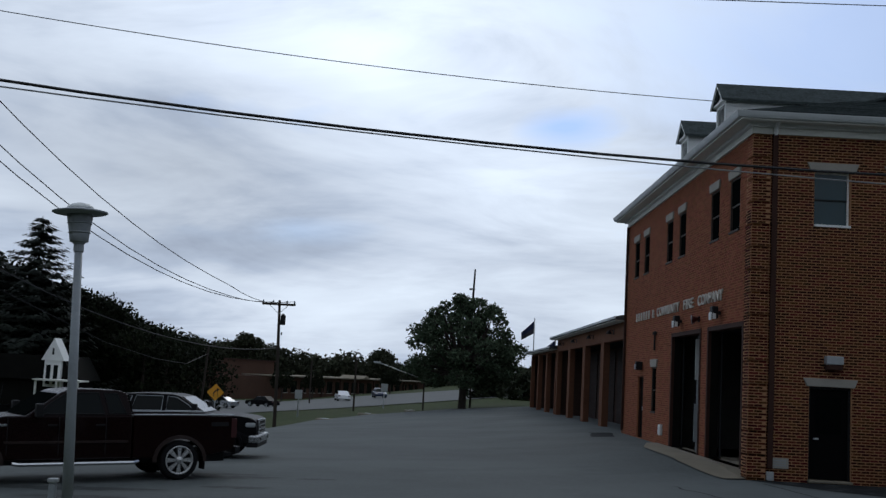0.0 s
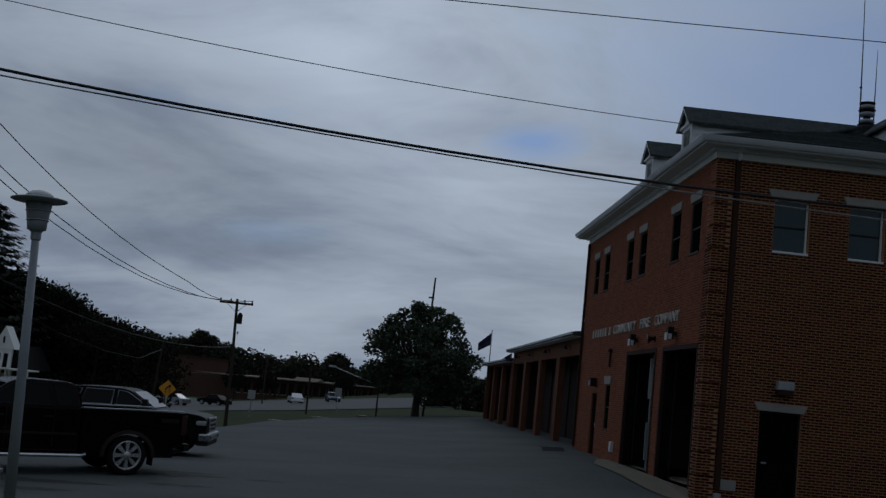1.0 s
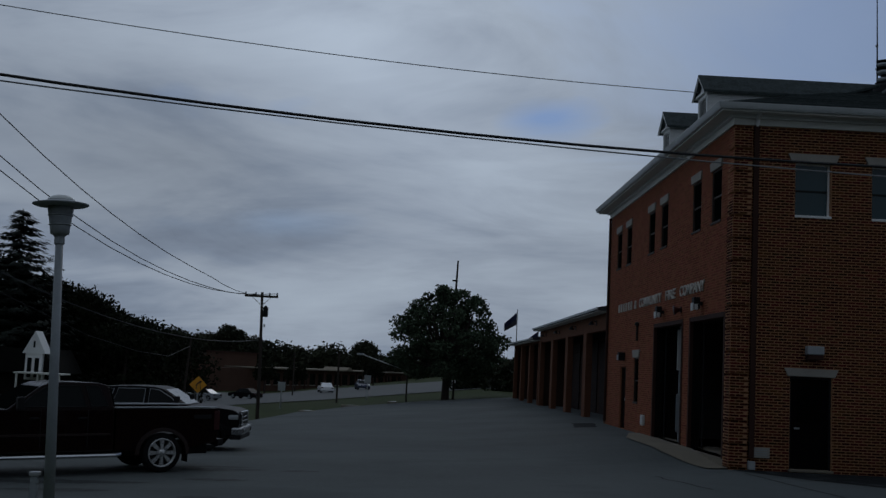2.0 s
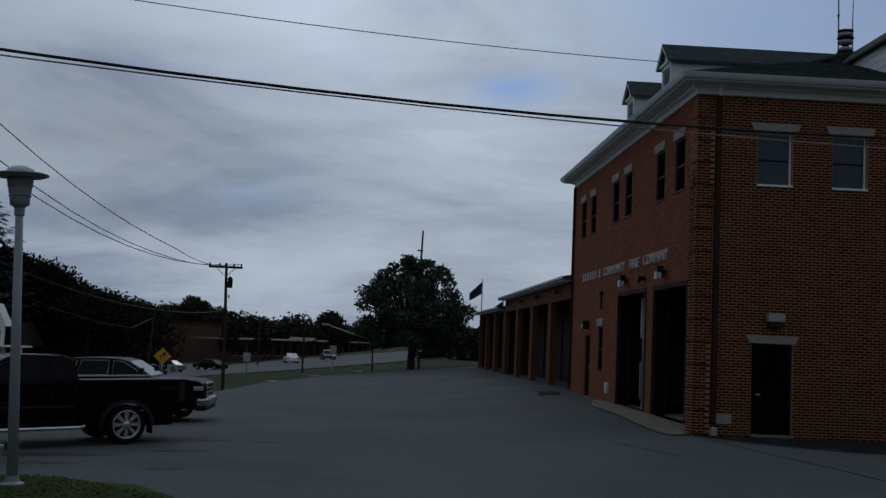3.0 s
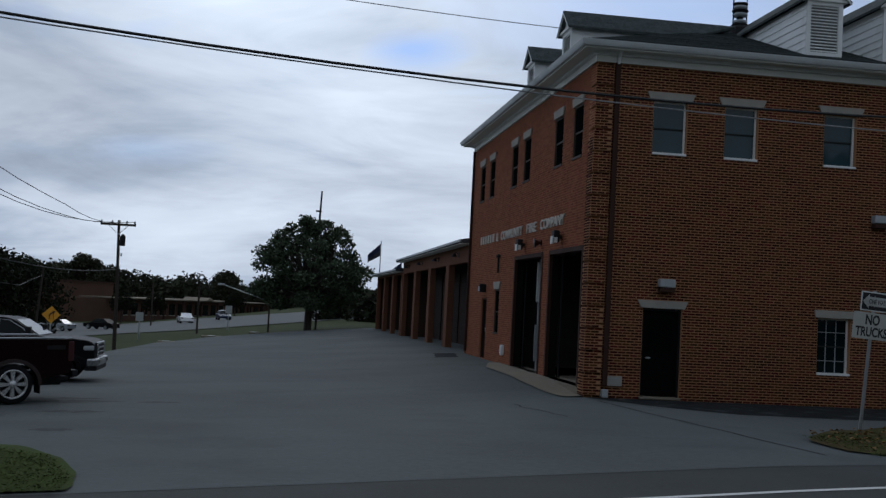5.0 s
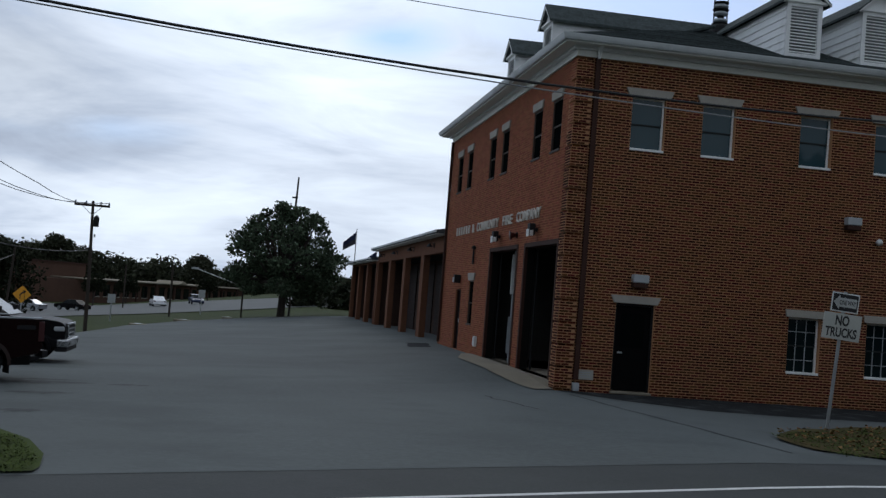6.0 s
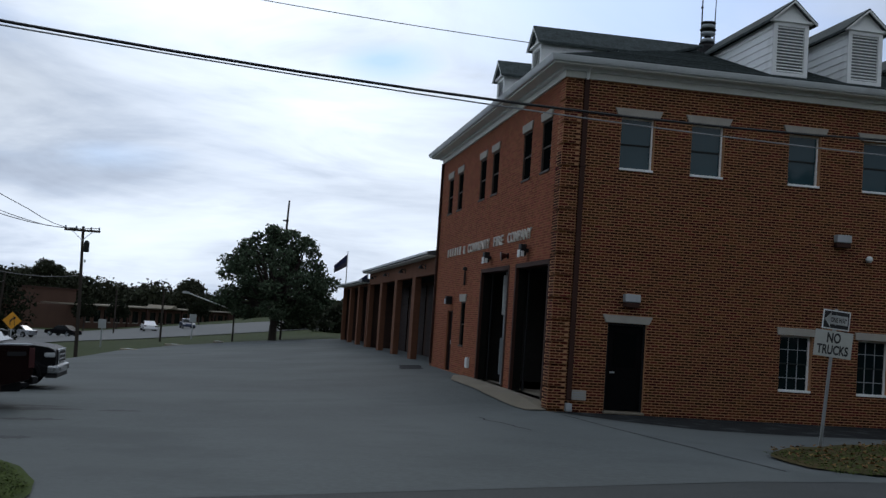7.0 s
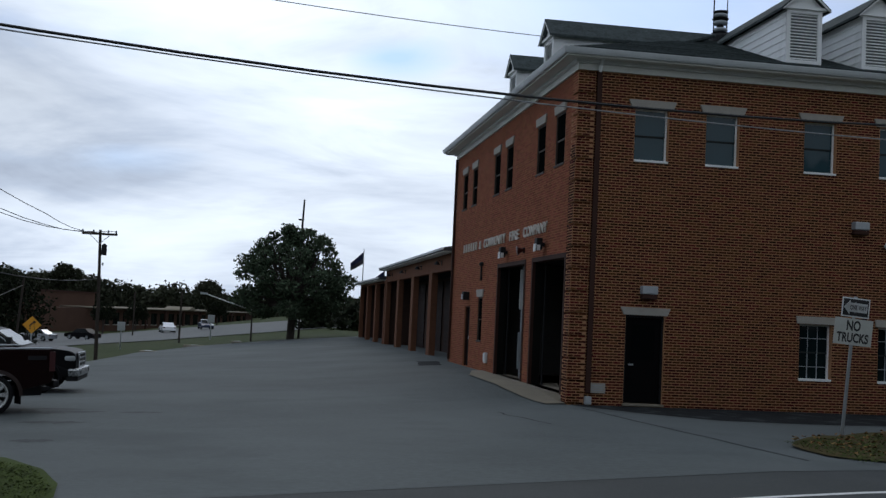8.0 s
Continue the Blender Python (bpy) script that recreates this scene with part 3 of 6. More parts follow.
firehouse = thing("firehouse", "two-storey red brick firehouse with dark shingled roof and white trim", "building", kind="structure")
firehouse.name = "building_firehouse"
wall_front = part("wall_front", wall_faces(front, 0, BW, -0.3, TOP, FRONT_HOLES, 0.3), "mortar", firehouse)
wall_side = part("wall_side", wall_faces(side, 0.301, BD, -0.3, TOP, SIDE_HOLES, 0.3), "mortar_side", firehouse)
part("wall_back", box(0.3, BW, BD - 0.3, BD - 0.002, -0.3, TOP), "brick_far", firehouse)
part("wall_far", box(BW - 0.3, BW - 0.002, 0.3, BD - 0.3, -0.3, TOP), "brick_far", firehouse)
part("upper_floor", box(0.3, BW - 0.3, 0.3, BD - 0.3, 4.3, 4.6), "interior", firehouse)
part("attic_floor", box(0.3, BW - 0.3, 0.3, BD - 0.3, TOP - 0.25, TOP), "interior", firehouse)
part("ground_floor", box(0.3, BW - 0.3, 0.3, BD - 0.3, -0.2, 0.2), "concrete", firehouse)
part("bay_partition", box(9.7, 9.9, 0.3, BD - 0.3, 0.2, 4.3), "interior", firehouse)
part("bay_partition", box(0.3, 9.7, 9.3, 9.5, 0.2, 4.3), "interior", firehouse)


for c in range(0, int((TOP - 0.05) / COURSE), BAND):
    top = min((c + BAND) * COURSE, TOP - 0.05)
    part("quoin", box(-QUOIN_OUT, QUOIN, -QUOIN_OUT, QUOIN, (c + 1) * COURSE, top), "mortar", firehouse, "proud brick quoin at the corner")


def lintel(place, u, v, w, tall, flare, name="lintel"):
    bm = bmesh.new()
    a = [(u - w / 2, v), (u + w / 2, v), (u + w / 2 + flare, v + tall), (u - w / 2 - flare, v + tall)]
    fr = [bm.verts.new(place(p, -0.05, q)) for p, q in a]
    bk = [bm.verts.new(place(p, 0.12, q)) for p, q in a]
    bm.faces.new(fr)
    bm.faces.new(bk[::-1])
    for i in range(4):
        bm.faces.new((fr[i], bk[i], bk[(i + 1) % 4], fr[(i + 1) % 4]))
    bmesh.ops.recalc_face_normals(bm, faces=bm.faces)
    bmesh.ops.bevel(bm, geom=bm.edges[:], offset=0.008, segments=1, affect="EDGES")
    return part(name, bm, "limestone", firehouse)


def pbox(place, u0, u1, d0, d1, v0, v1, bevel=0.0):
    a, b = place(u0, d0, v0), place(u1, d1, v1)
    return box(min(a[0], b[0]), max(a[0], b[0]), min(a[1], b[1]), max(a[1], b[1]), min(a[2], b[2]), max(a[2], b[2]), bevel)


def sash_window(place, hole, bars, number):
    u0, u1, v0, v1 = hole
    shaded = place is side
    wall_place, back = place, -0.05 if shaded else 0.07

    def place(u, d, v):
        return wall_place(u, d + back if d > 0.055 else d, v)

    w = thing("window_%d" % number, "narrow dark sash window in the brick wall" if shaded else "white framed double-hung sash window in the brick wall", "window", kind="structure")
    mid, f = (v0 + v1) / 2, 0.045
    # Side windows: recess shade is put into darker glass, rails and frames.
    rail = "frame_shade" if shaded else "dark_room"
    trim = "frame_shade" if shaded else "white"
    part("frame", pbox(place, u0 + 0.002, u0 + f, 0.06, 0.16, v0 + 0.03, v1 - 0.002), "grey_paint" if shaded else "white", w)
    part("frame", pbox(place, u1 - f, u1 - 0.002, 0.06, 0.16, v0 + 0.03, v1 - 0.002), trim, w)
    part("frame", pbox(place, u0 + f, u1 - f, 0.06, 0.16, v1 - f, v1 - 0.002), trim, w)
    part("sill", pbox(place, u0 + 0.002, u1 - 0.002, -0.035, 0.18, v0 + 0.002, v0 + 0.06, 0.006), trim, w)
    part("meeting_rail", pbox(place, u0 + f, u1 - f, 0.085, 0.125, mid - 0.02, mid + 0.02), rail, w)
    part("pane", pbox(place, u0 + f, u1 - f, 0.092, 0.098, mid + 0.02, v1 - f), "shade_glass" if shaded else "dark_glass" if bars else "glass", w)
    part("pane", pbox(place, u0 + f, u1 - f, 0.112, 0.118, v0 + 0.05, mid - 0.02), "shade_glass" if shaded else "dark_glass" if bars else "glass", w)
    part("blind", pbox(place, u0 + f, u1 - f, 0.19, 0.195, v0 + 0.05, v1 - f), "blind" if not bars and not shaded else "dark_room", w)
    if bars:
        for k in (1, 2):
            u = u0 + f + (u1 - u0 - 2 * f) * k / 3
            part("glazing_bar", pbox(place, u - 0.008, u + 0.008, 0.085, 0.111, v0 + 0.05, v1 - f), "grey_paint", w)
        for v in ((v0 + mid) / 2, (v1 + mid) / 2):
            part("glazing_bar", pbox(place, u0 + f, u1 - f, 0.083, 0.110, v - 0.008, v + 0.008), "grey_paint", w)
    return w


for i, hole in enumerate(FRONT_HOLES[:6]):
    sash_window(front, hole, i > 3, i + 1)
    lintel(front, (hole[0] + hole[1]) / 2, hole[3] + 0.002, *((1.08, 0.20, 0.085) if i < 4 else (1.04, 0.19, 0.03)))
for i, hole in enumerate(SIDE_HOLES[:6]):
    sash_window(side, hole, False, i + 7)
    lintel(side, (hole[0] + hole[1]) / 2, hole[3] + 0.002, 1.0, 0.235, 0.06)
sash_window(side, SIDE_HOLES[8], False, 13)
lintel(side, 11.22, 2.692, 0.95, 0.26, 0.12)
lintel(front, 1.9, 2.237, 1.12, 0.19, 0.085)

# eaves: frieze, soffit, fascia and gutter round the block
OUT, EAVE = 0.45, 8.50


def ring(x0, y0, x1, y1, z0, z1, w):
    bm = box(x0, x1, y0, y0 + w, z0, z1)
    box(x0, x1, y1 - w, y1, z0, z1, bm=bm)
    box(x0, x0 + w, y0 + w, y1 - w, z0, z1, bm=bm)
    box(x1 - w, x1, y0 + w, y1 - w, z0, z1, bm=bm)
    return bm


part("frieze", ring(-0.06, -0.06, BW + 0.06, BD + 0.06, TOP - 0.04, TOP + 0.12, 0.2), "soffit", firehouse, "cream painted frieze board")
part("bed_moulding", ring(-0.16, -0.16, BW + 0.16, BD + 0.16, TOP + 0.12, TOP + 0.19, 0.3), "white", firehouse)
part("soffit", ring(-OUT, -OUT, BW + OUT, BD + OUT, TOP + 0.19, TOP + 0.22, 0.5), "soffit", firehouse)
part("fascia", ring(-OUT, -OUT, BW + OUT, BD + OUT, TOP + 0.22, EAVE + 0.10, 0.03), "white", firehouse)


def gutter_run(x0, y0, x1, y1, nx, ny):
    """An ogee gutter from end to end, standing off towards (nx, ny)."""
    prof = [(0.0, -0.11), (0.07, -0.11), (0.10, -0.06), (0.13, 0.02), (0.13, 0.035), (0.115, 0.035), (0.10, -0.02), (0.02, -0.09), (0.0, -0.09)]
    bm = bmesh.new()
    ends = []
    for x, y, s in ((x0, y0, -1), (x1, y1, 1)):
        dx, dy = (x1 - x0), (y1 - y0)
        n = math.hypot(dx, dy)
        ends.append([bm.verts.new((x + nx * o + dx / n * s * o, y + ny * o + dy / n * s * o, EAVE + 0.09 + z)) for o, z in prof])
    a, b = ends
    for i in range(len(prof)):
        bm.faces.new((a[i], a[(i + 1) % len(prof)], b[(i + 1) % len(prof)], b[i]))
    bm.faces.new(a)
    bm.faces.new(b)
    return bm


part("gutter", gutter_run(-OUT, -OUT, BW + OUT, -OUT, 0, -1), "gutter", firehouse, "pale metal gutter")
part("gutter", gutter_run(-OUT, -OUT, -OUT, BD + OUT, -1, 0), "gutter", firehouse, "pale metal gutter")

# hipped roof in shingle courses
PITCH = 0.36


def roof_z(x, y):
    return EAVE + 0.12 + PITCH * (min(x, y, BW - x, BD - y) + OUT)


def hip_roof():
    verts, faces = [], []
    x0, y0, x1, y1 = -OUT - 0.06, -OUT - 0.06, BW + OUT + 0.06, BD + OUT + 0.06
    half = (y1 - y0) / 2
    n = int(half / 0.135)
    for i in range(n):
        a, b = half * i / n, half * (i + 1) / n
        za, zb = EAVE + 0.12 + PITCH * a, EAVE + 0.12 + PITCH * b
        lift = 0.018
        ca = [(x0 + a, y0 + a), (x1 - a, y0 + a), (x1 - a, y1 - a), (x0 + a, y1 - a)]
        cb = [(x0 + b, y0 + b), (x1 - b, y0 + b), (x1 - b, y1 - b), (x0 + b, y1 - b)]
        for k in range(4):
            k2 = (k + 1) % 4
            m = len(verts)
            verts += [(*ca[k], za + lift), (*ca[k2], za + lift), (*cb[k2], zb), (*cb[k], zb), (*ca[k], za), (*ca[k2], za)]
            faces += [(m, m + 1, m + 2, m + 3), (m + 4, m + 5, m + 1, m)]
    return verts, faces


mesh_part("roof", *hip_roof(), "shingle", firehouse, "dark grey asphalt shingle hipped roof")


def dormer(base_x, base_y, turn, ridge, wide, name_label):
    """A gabled dormer, its face at the origin, looking to -y, its sides run back into the roof."""
    d = new("dormer")
    d.parent = firehouse
    d.matrix_basis = pose(base_x, base_y, 0, 0, 0, turn)
    d["label"] = name_label
    z0 = EAVE + 0.12 + PITCH * (0.3 + OUT) + 0.03
    eav = ridge - 0.60
    w = wide / 2
    depth = (eav - z0) / PITCH
    deep = (ridge - z0) / PITCH
    bm = bmesh.new()
    for s in (-1, 1):
        n = 7
        for k in range(n):
            a, b = z0 + (eav - z0) * k / n, z0 + (eav - z0) * (k + 1) / n
            ya = (a - z0) / PITCH + 0.3
            yb = (b - z0) / PITCH + 0.3
            x = s * w
            bm.faces.new([bm.verts.new(p) for p in ((x + s * 0.02, 0.02, a), (x + s * 0.02, ya, a), (x, yb, b), (x, 0.02, b))])
            bm.faces.new([bm.verts.new(p) for p in ((x, 0.02, a), (x, ya, a), (x + s * 0.02, ya, a), (x + s * 0.02, 0.02, a))])
    o = part("cheek", bm, "white", d, "white lapped siding")
    bm = box(-w, -w + 0.11, -0.03, 0.05, z0, eav)
    box(w - 0.11, w, -0.03, 0.05, z0, eav, bm=bm)
    box(-w + 0.11, w - 0.11, -0.03, 0.05, z0, z0 + 0.09, bm=bm)
    box(-w + 0.11, w - 0.11, -0.03, 0.05, eav - 0.10, eav, bm=bm)
    box(-w - 0.10, w + 0.10, -0.10, 0.05, eav, eav + 0.07, bm=bm)
    part("face_trim", bm, "white", d)
    part("louvre_backing", box(-w + 0.11, w - 0.11, 0.045, 0.06, z0 + 0.09, eav - 0.10), "louvre_grey", d)
    n = 15
    for k in range(n):
        z = z0 + 0.09 + (eav - z0 - 0.19) * (k + 0.5) / n
        sl = box(-w + 0.11, w - 0.11, -0.03, 0.03, -0.006, 0.006, m=pose(0, 0.012, z, 40))
        part("louvre_slat", sl, "white", d)
    bm = bmesh.new()
    g = [bm.verts.new(p) for p in ((-w - 0.06, 0.0, eav + 0.07), (w + 0.06, 0.0, eav + 0.07), (0, 0.0, ridge - 0.05))]
    g2 = [bm.verts.new((v.co.x, 0.05, v.co.z)) for v in g]
    bm.faces.new(g)
    bm.faces.new(g2[::-1])
    for i in range(3):
        bm.faces.new((g[i], g2[i], g2[(i + 1) % 3], g[(i + 1) % 3]))
    part("pediment", bm, "white", d)
    for s in (-1, 1):
        bm = bmesh.new()
        ex = s * (w + 0.17)
        ez = eav + 0.02
        back_e = (ez - z0) / PITCH + 0.3
        back_r = deep + 0.3
        t = 0.07
        p = [(0, -0.17, ridge), (ex, -0.17, ez), (ex, back_e, ez), (0, back_r, ridge)]
        a = [bm.verts.new(q) for q in p]
        b = [bm.verts.new((q[0], q[1], q[2] - t)) for q in p]
        bm.faces.new(a)
        bm.faces.new(b[::-1])
        for i in range(4):
            bm.faces.new((a[i], b[i], b[(i + 1) % 4], a[(i + 1) % 4]))
        part("dormer_roof", bm, "shingle", d)
        bm = bmesh.new()
        a = [bm.verts.new(q) for q in ((0, -0.18, ridge - 0.045), (ex, -0.18, ez - 0.045), (ex, -0.18, ez - 0.075), (0, -0.18, ridge - 0.095))]
        b = [bm.verts.new((v.co.x, -0.13, v.co.z)) for v in a]
        bm.faces.new(a)
        bm.faces.new(b[::-1])
        for i in range(4):
            bm.faces.new((a[i], b[i], b[(i + 1) % 4], a[(i + 1) % 4]))
        part("rake_board", bm, "white", d)
    return d


for x in (6.02, 8.13, 11.5):
    dormer(x, 0.3, 0, 10.93, 0.98, "white gabled dormer with a louvred vent")
for y in (4.3, 8.8):
    dormer(0.3, y, -90, 10.62, 0.98, "white gabled dormer with a louvred vent")

# ---- garage wings ----


def garage_wing(y0, y1, eave, bays, label):
    w = thing("building_garage_wing", label, "building", kind="structure")
    depth, inset, deep = 14.0, 0.28, 1.7
    n = (y1 - y0) / bays
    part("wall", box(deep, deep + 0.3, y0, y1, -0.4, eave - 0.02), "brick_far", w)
    # Deep recess and this slab are added to shade the garage doors.
    part("bay_ceiling", box(inset, deep, y0, y1, 3.86, 3.95), "shade_black", w)
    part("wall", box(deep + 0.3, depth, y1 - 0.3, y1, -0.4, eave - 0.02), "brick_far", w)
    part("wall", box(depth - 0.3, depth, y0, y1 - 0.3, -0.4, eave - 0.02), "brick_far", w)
    part("beam", box(0.02, inset, y0, y1, 3.85, eave - 0.02), "tan_brick", w, "tan brick head over the bays")
    for k in range(bays + 1):
        y = y0 + n * k
        a, b = max(y0, y - 0.45), min(y1, y + 0.45)
        part("pier", box(0.0, inset, a, b, -0.4, 3.85 if 0 < k < bays else eave - 0.02, 0.01), "tan_brick", w, "tan brick pier")
    for k in range(bays):
        a, b = y0 + n * k + 0.47, y0 + n * (k + 1) - 0.47
        d = new("bay_door")
        d.parent = w
        d["label"] = "dark red sectional garage door"
        for r in range(7):
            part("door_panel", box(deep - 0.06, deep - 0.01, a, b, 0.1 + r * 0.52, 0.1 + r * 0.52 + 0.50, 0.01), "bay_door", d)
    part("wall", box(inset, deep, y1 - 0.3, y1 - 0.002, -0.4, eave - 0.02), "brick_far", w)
    part("soffit", box(-0.42, 0.4, y0, y1 + 0.3, eave - 0.02, eave + 0.02), "soffit", w)
    part("fascia", box(-0.47, -0.42, y0, y1 + 0.35, eave + 0.06, eave + 0.15), "gutter", w, "pale metal gutter and fascia")
    bm = bmesh.new()
    ridge_x, rz = depth / 2, eave + 0.15 + 0.20 * (depth / 2 + 0.42)
    p = [(-0.42, y0, eave + 0.15), (ridge_x, y0, rz), (depth + 0.4, y0, eave + 0.15), (depth + 0.4, y0, eave), (-0.42, y0, eave)]
    a = [bm.verts.new(q) for q in p]
    b = [bm.verts.new((q[0], y1 + 0.35, q[2])) for q in p]
    bm.faces.new(a)
    bm.faces.new(b[::-1])
    for i in range(5):
        bm.faces.new((a[i], b[i], b[(i + 1) % 5], a[(i + 1) % 5]))
    part("roof", bm, "shingle_far", w, "grey shingle roof")
    return w


garage_wing(BD + 0.02, 40.9, 4.55, 4, "low brick garage wing with four dark vehicle bays")
garage_wing(41.3, 58.5, 4.0, 3, "lower brick garage wing with three vehicle bays")


def bay_lantern(y, z):
    b = thing("wall_lantern", "small dark wall lantern under the eaves above a bay", "wall lantern", (0, y, z), group="lanterns over the bays")
    part("backplate", box(-0.012, 0.016, -0.06, 0.06, -0.10, 0.12, 0.004), "dark_metal", b)
    part("arm", tube([(-0.01, 0, 0.05), (-0.12, 0, 0.10), (-0.20, 0, 0.06)], 0.018, 6), "dark_metal", b)
    part("hood", lathe([(0.0, 0.07), (0.05, 0.06), (0.13, -0.06), (0.14, -0.08), (0.12, -0.08)], 12), "dark_metal", b).location.x = -0.20


for k in range(4):
    bay_lantern(BD + 0.02 + (40.9 - BD - 0.02) * (k + 0.5) / 4, 4.2)

# ---- paving details ----
apron = sheet("concrete_apron", [(-0.55, -0.1), (-0.95, 3.0), (-0.9, 8.0), (-0.35, 10.4)], [(0.0, 0.02), (0.0, 3.0), (0.0, 8.0), (0.0, 10.4)], 24, 4, 0.03, "concrete")
tagged(apron, "stained pale concrete apron before the vehicle bays", "apron", kind="structure")
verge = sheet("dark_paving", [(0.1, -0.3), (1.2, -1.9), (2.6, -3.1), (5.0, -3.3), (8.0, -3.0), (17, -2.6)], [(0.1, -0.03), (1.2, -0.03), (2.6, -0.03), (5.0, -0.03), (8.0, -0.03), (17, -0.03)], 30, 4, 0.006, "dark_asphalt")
tagged(verge, "dark asphalt strip along the wall", "paving", kind="structure")


def tar_seam(points, wide):
    left = [(x - wide, y) for x, y in points]
    right = [(x + wide, y) for x, y in points]
    s = sheet("tar_seam", left, right, 40, 1, 0.005, "tar", lot)
    return s


def wander(a, b, n, amount, seed):
    r = random.Random(seed)
    return [(a[0] + (b[0] - a[0]) * i / n + r.uniform(-amount, amount) * 2, a[1] + (b[1] - a[1]) * i / n) for i in range(n + 1)]


for k, (a, b, w) in enumerate([((0.05, -0.95), (1.2, -9.6), 0.022), ((-1.2, 14.2), (-0.8, 17.2), 0.42),
                               ((-2.2, -2.0), (-1.6, -4.5), 0.02), ((3.0, -3.6), (9.0, -3.3), 0.02)]):
    tar_seam(wander(a, b, 9, 0.03, k), w)

left_verge = sheet("grass_verge", [(-40, -9.5), (-22, -7.9), (-16, -7.9), (-12.4, -8.35), (-10.9, -9.3), (-10.15, -10.5), (-9.75, -11.6), (-9.62, -12.6)],
                   [(-40, -19.4), (-22, -15.5), (-18, -14.6), (-15, -14.0), (-12.5, -13.4), (-10.6, -13.1), (-9.9, -12.95), (-9.64, -12.9)], 50, 12, 0.03, "verge", rough=0.04)
tagged(left_verge, "mown grass verge round the lamp post", "grass", kind="structure")
island = sheet("grass_island", [(1.8, -7.9), (2.3, -7.0), (3.4, -6.0), (4.35, -5.45), (6.2, -4.5), (12, -2.6), (30, 1.5)],
               [(1.8, -8.2), (1.85, -9.1), (2.7, -9.8), (3.8, -9.6), (6.0, -9.1), (12, -7.7), (30, -3.8)], 60, 12, 0.035, "island_grass", rough=0.05)
tagged(island, "worn grass island strewn with dry leaves", "grass", kind="structure")


def blades(name, box_plan, inside, count, tall, mat, label, flat=False):
    verts, faces = [], []
    r = random.Random(len(name) + count)
    x0, x1, y0, y1 = box_plan
    while len(faces) < count:
        x, y = r.uniform(x0, x1), r.uniform(y0, y1)
        if not inside(x, y):
            continue
        z = height(x, y) + 0.05
        a, h, w = r.uniform(0, 6.3), tall * r.uniform(0.5, 1.3), r.uniform(0.008, 0.02)
        dx, dy, n = math.cos(a), math.sin(a), len(verts)
        if flat:
            s = r.uniform(0.03, 0.06)
            verts += [(x - dx * s, y - dy * s, z + 0.06), (x - dy * s, y + dx * s, z + 0.09), (x + dx * s, y + dy * s, z + 0.07), (x + dy * s, y - dx * s, z + 0.10)]
            faces.append((n, n + 1, n + 2, n + 3))
        else:
            verts += [(x - dx * w, y - dy * w, z), (x + dx * w, y + dy * w, z), (x + dy * h * 1.1, y - dx * h * 1.1, z + h * 0.45)]
            faces.append((n, n + 1, n + 2))
    o = mesh_part(name, verts, faces, mat)
    return tagged(o, label, "grass" if not flat else "leaves", kind="stuff")




def oil_stain(x0, x1, y, wide, seed):
    """A dark lens-shaped smear with a ragged outline, thinning out at both ends."""
    r = random.Random(seed)
    n = 16
    near, far = [], []
    for i in range(n + 1):
        k = math.sin(math.pi * i / n) ** 0.7 * wide
        x = x0 + (x1 - x0) * i / n
        mid = y + r.uniform(-0.12, 0.12) * wide
        near.append((x, mid - k * r.uniform(0.6, 1.3) - 0.01))
        far.append((x, mid + k * r.uniform(0.6, 1.3) + 0.01))
    sheet("oil_stain", near, far, 32, 2, 0.004, "streak", lot)


# The streak at y 3.6 is the black truck's shadow, painted on the lot.
for k, (x0, x1, y, wide) in enumerate(((-14.2, -10.4, -2.2, 0.38), (-12.6, -10.9, -1.6, 0.2), (-11.8, -10.5, -4.25, 0.2), (-11.3, -10.6, -7.1, 0.22),
                                       (-16.2, -12.2, -5.0, 0.28), (-14.6, -12.6, -6.3, 0.2), (-13.6, -11.7, 3.6, 0.3), (-10.2, -9.3, -2.3, 0.16))):
    oil_stain(x0, x1, y, wide, 40 + k)


def in_left(x, y):
    return y < -8.4 - max(0, x + 12.4) * 0.95 - max(0, x + 10.3) * 2.0 and y > -10.95 + 0.218 * x - 0.05 and x < -9.7


def in_island(x, y):
    return y < -7.2 + (x - 2.1) * 0.62 and y > -9.95 + (x - 2.7) * 0.218 and x > 1.9 and y < -5.8 + (x - 3.6) * 0.46


blades("grass_blades", (-17, -9.6, -14, -8.2), in_left, 26000, 0.05, "blade", "short green grass on the verge by the street")
blades("island_grass", (1.8, 10, -10, -3), in_island, 9000, 0.05, "blade", "thin green and brown grass on the island")
blades("dry_leaves", (1.8, 8, -10, -4), in_island, 420, 0.0, "dry", "fallen brown leaves on the grass island", True)

# ---- doors of the firehouse ----


def text_mesh(name, words, size, m, mat, parent, deep=0.01, width=None, bold=0.012):
    cu = bpy.data.curves.new(name, "FONT")
    cu.body, cu.size, cu.extrude, cu.align_x, cu.offset = words, size, deep, "CENTER", size * bold
    tmp = new("tmp_text", cu)
    dg = bpy.context.evaluated_depsgraph_get()
    me = bpy.data.meshes.new_from_object(tmp.evaluated_get(dg))
    bpy.data.objects.remove(tmp)
    xs = [v.co.x for v in me.vertices]
    if width:
        k = width / (max(xs) - min(xs))
        for v in me.vertices:
            v.co.x *= k
    me.materials.clear()
    me.materials.append(M[mat])
    ob = new(name, me)
    ob.parent = parent
    ob.matrix_basis = m
    return ob


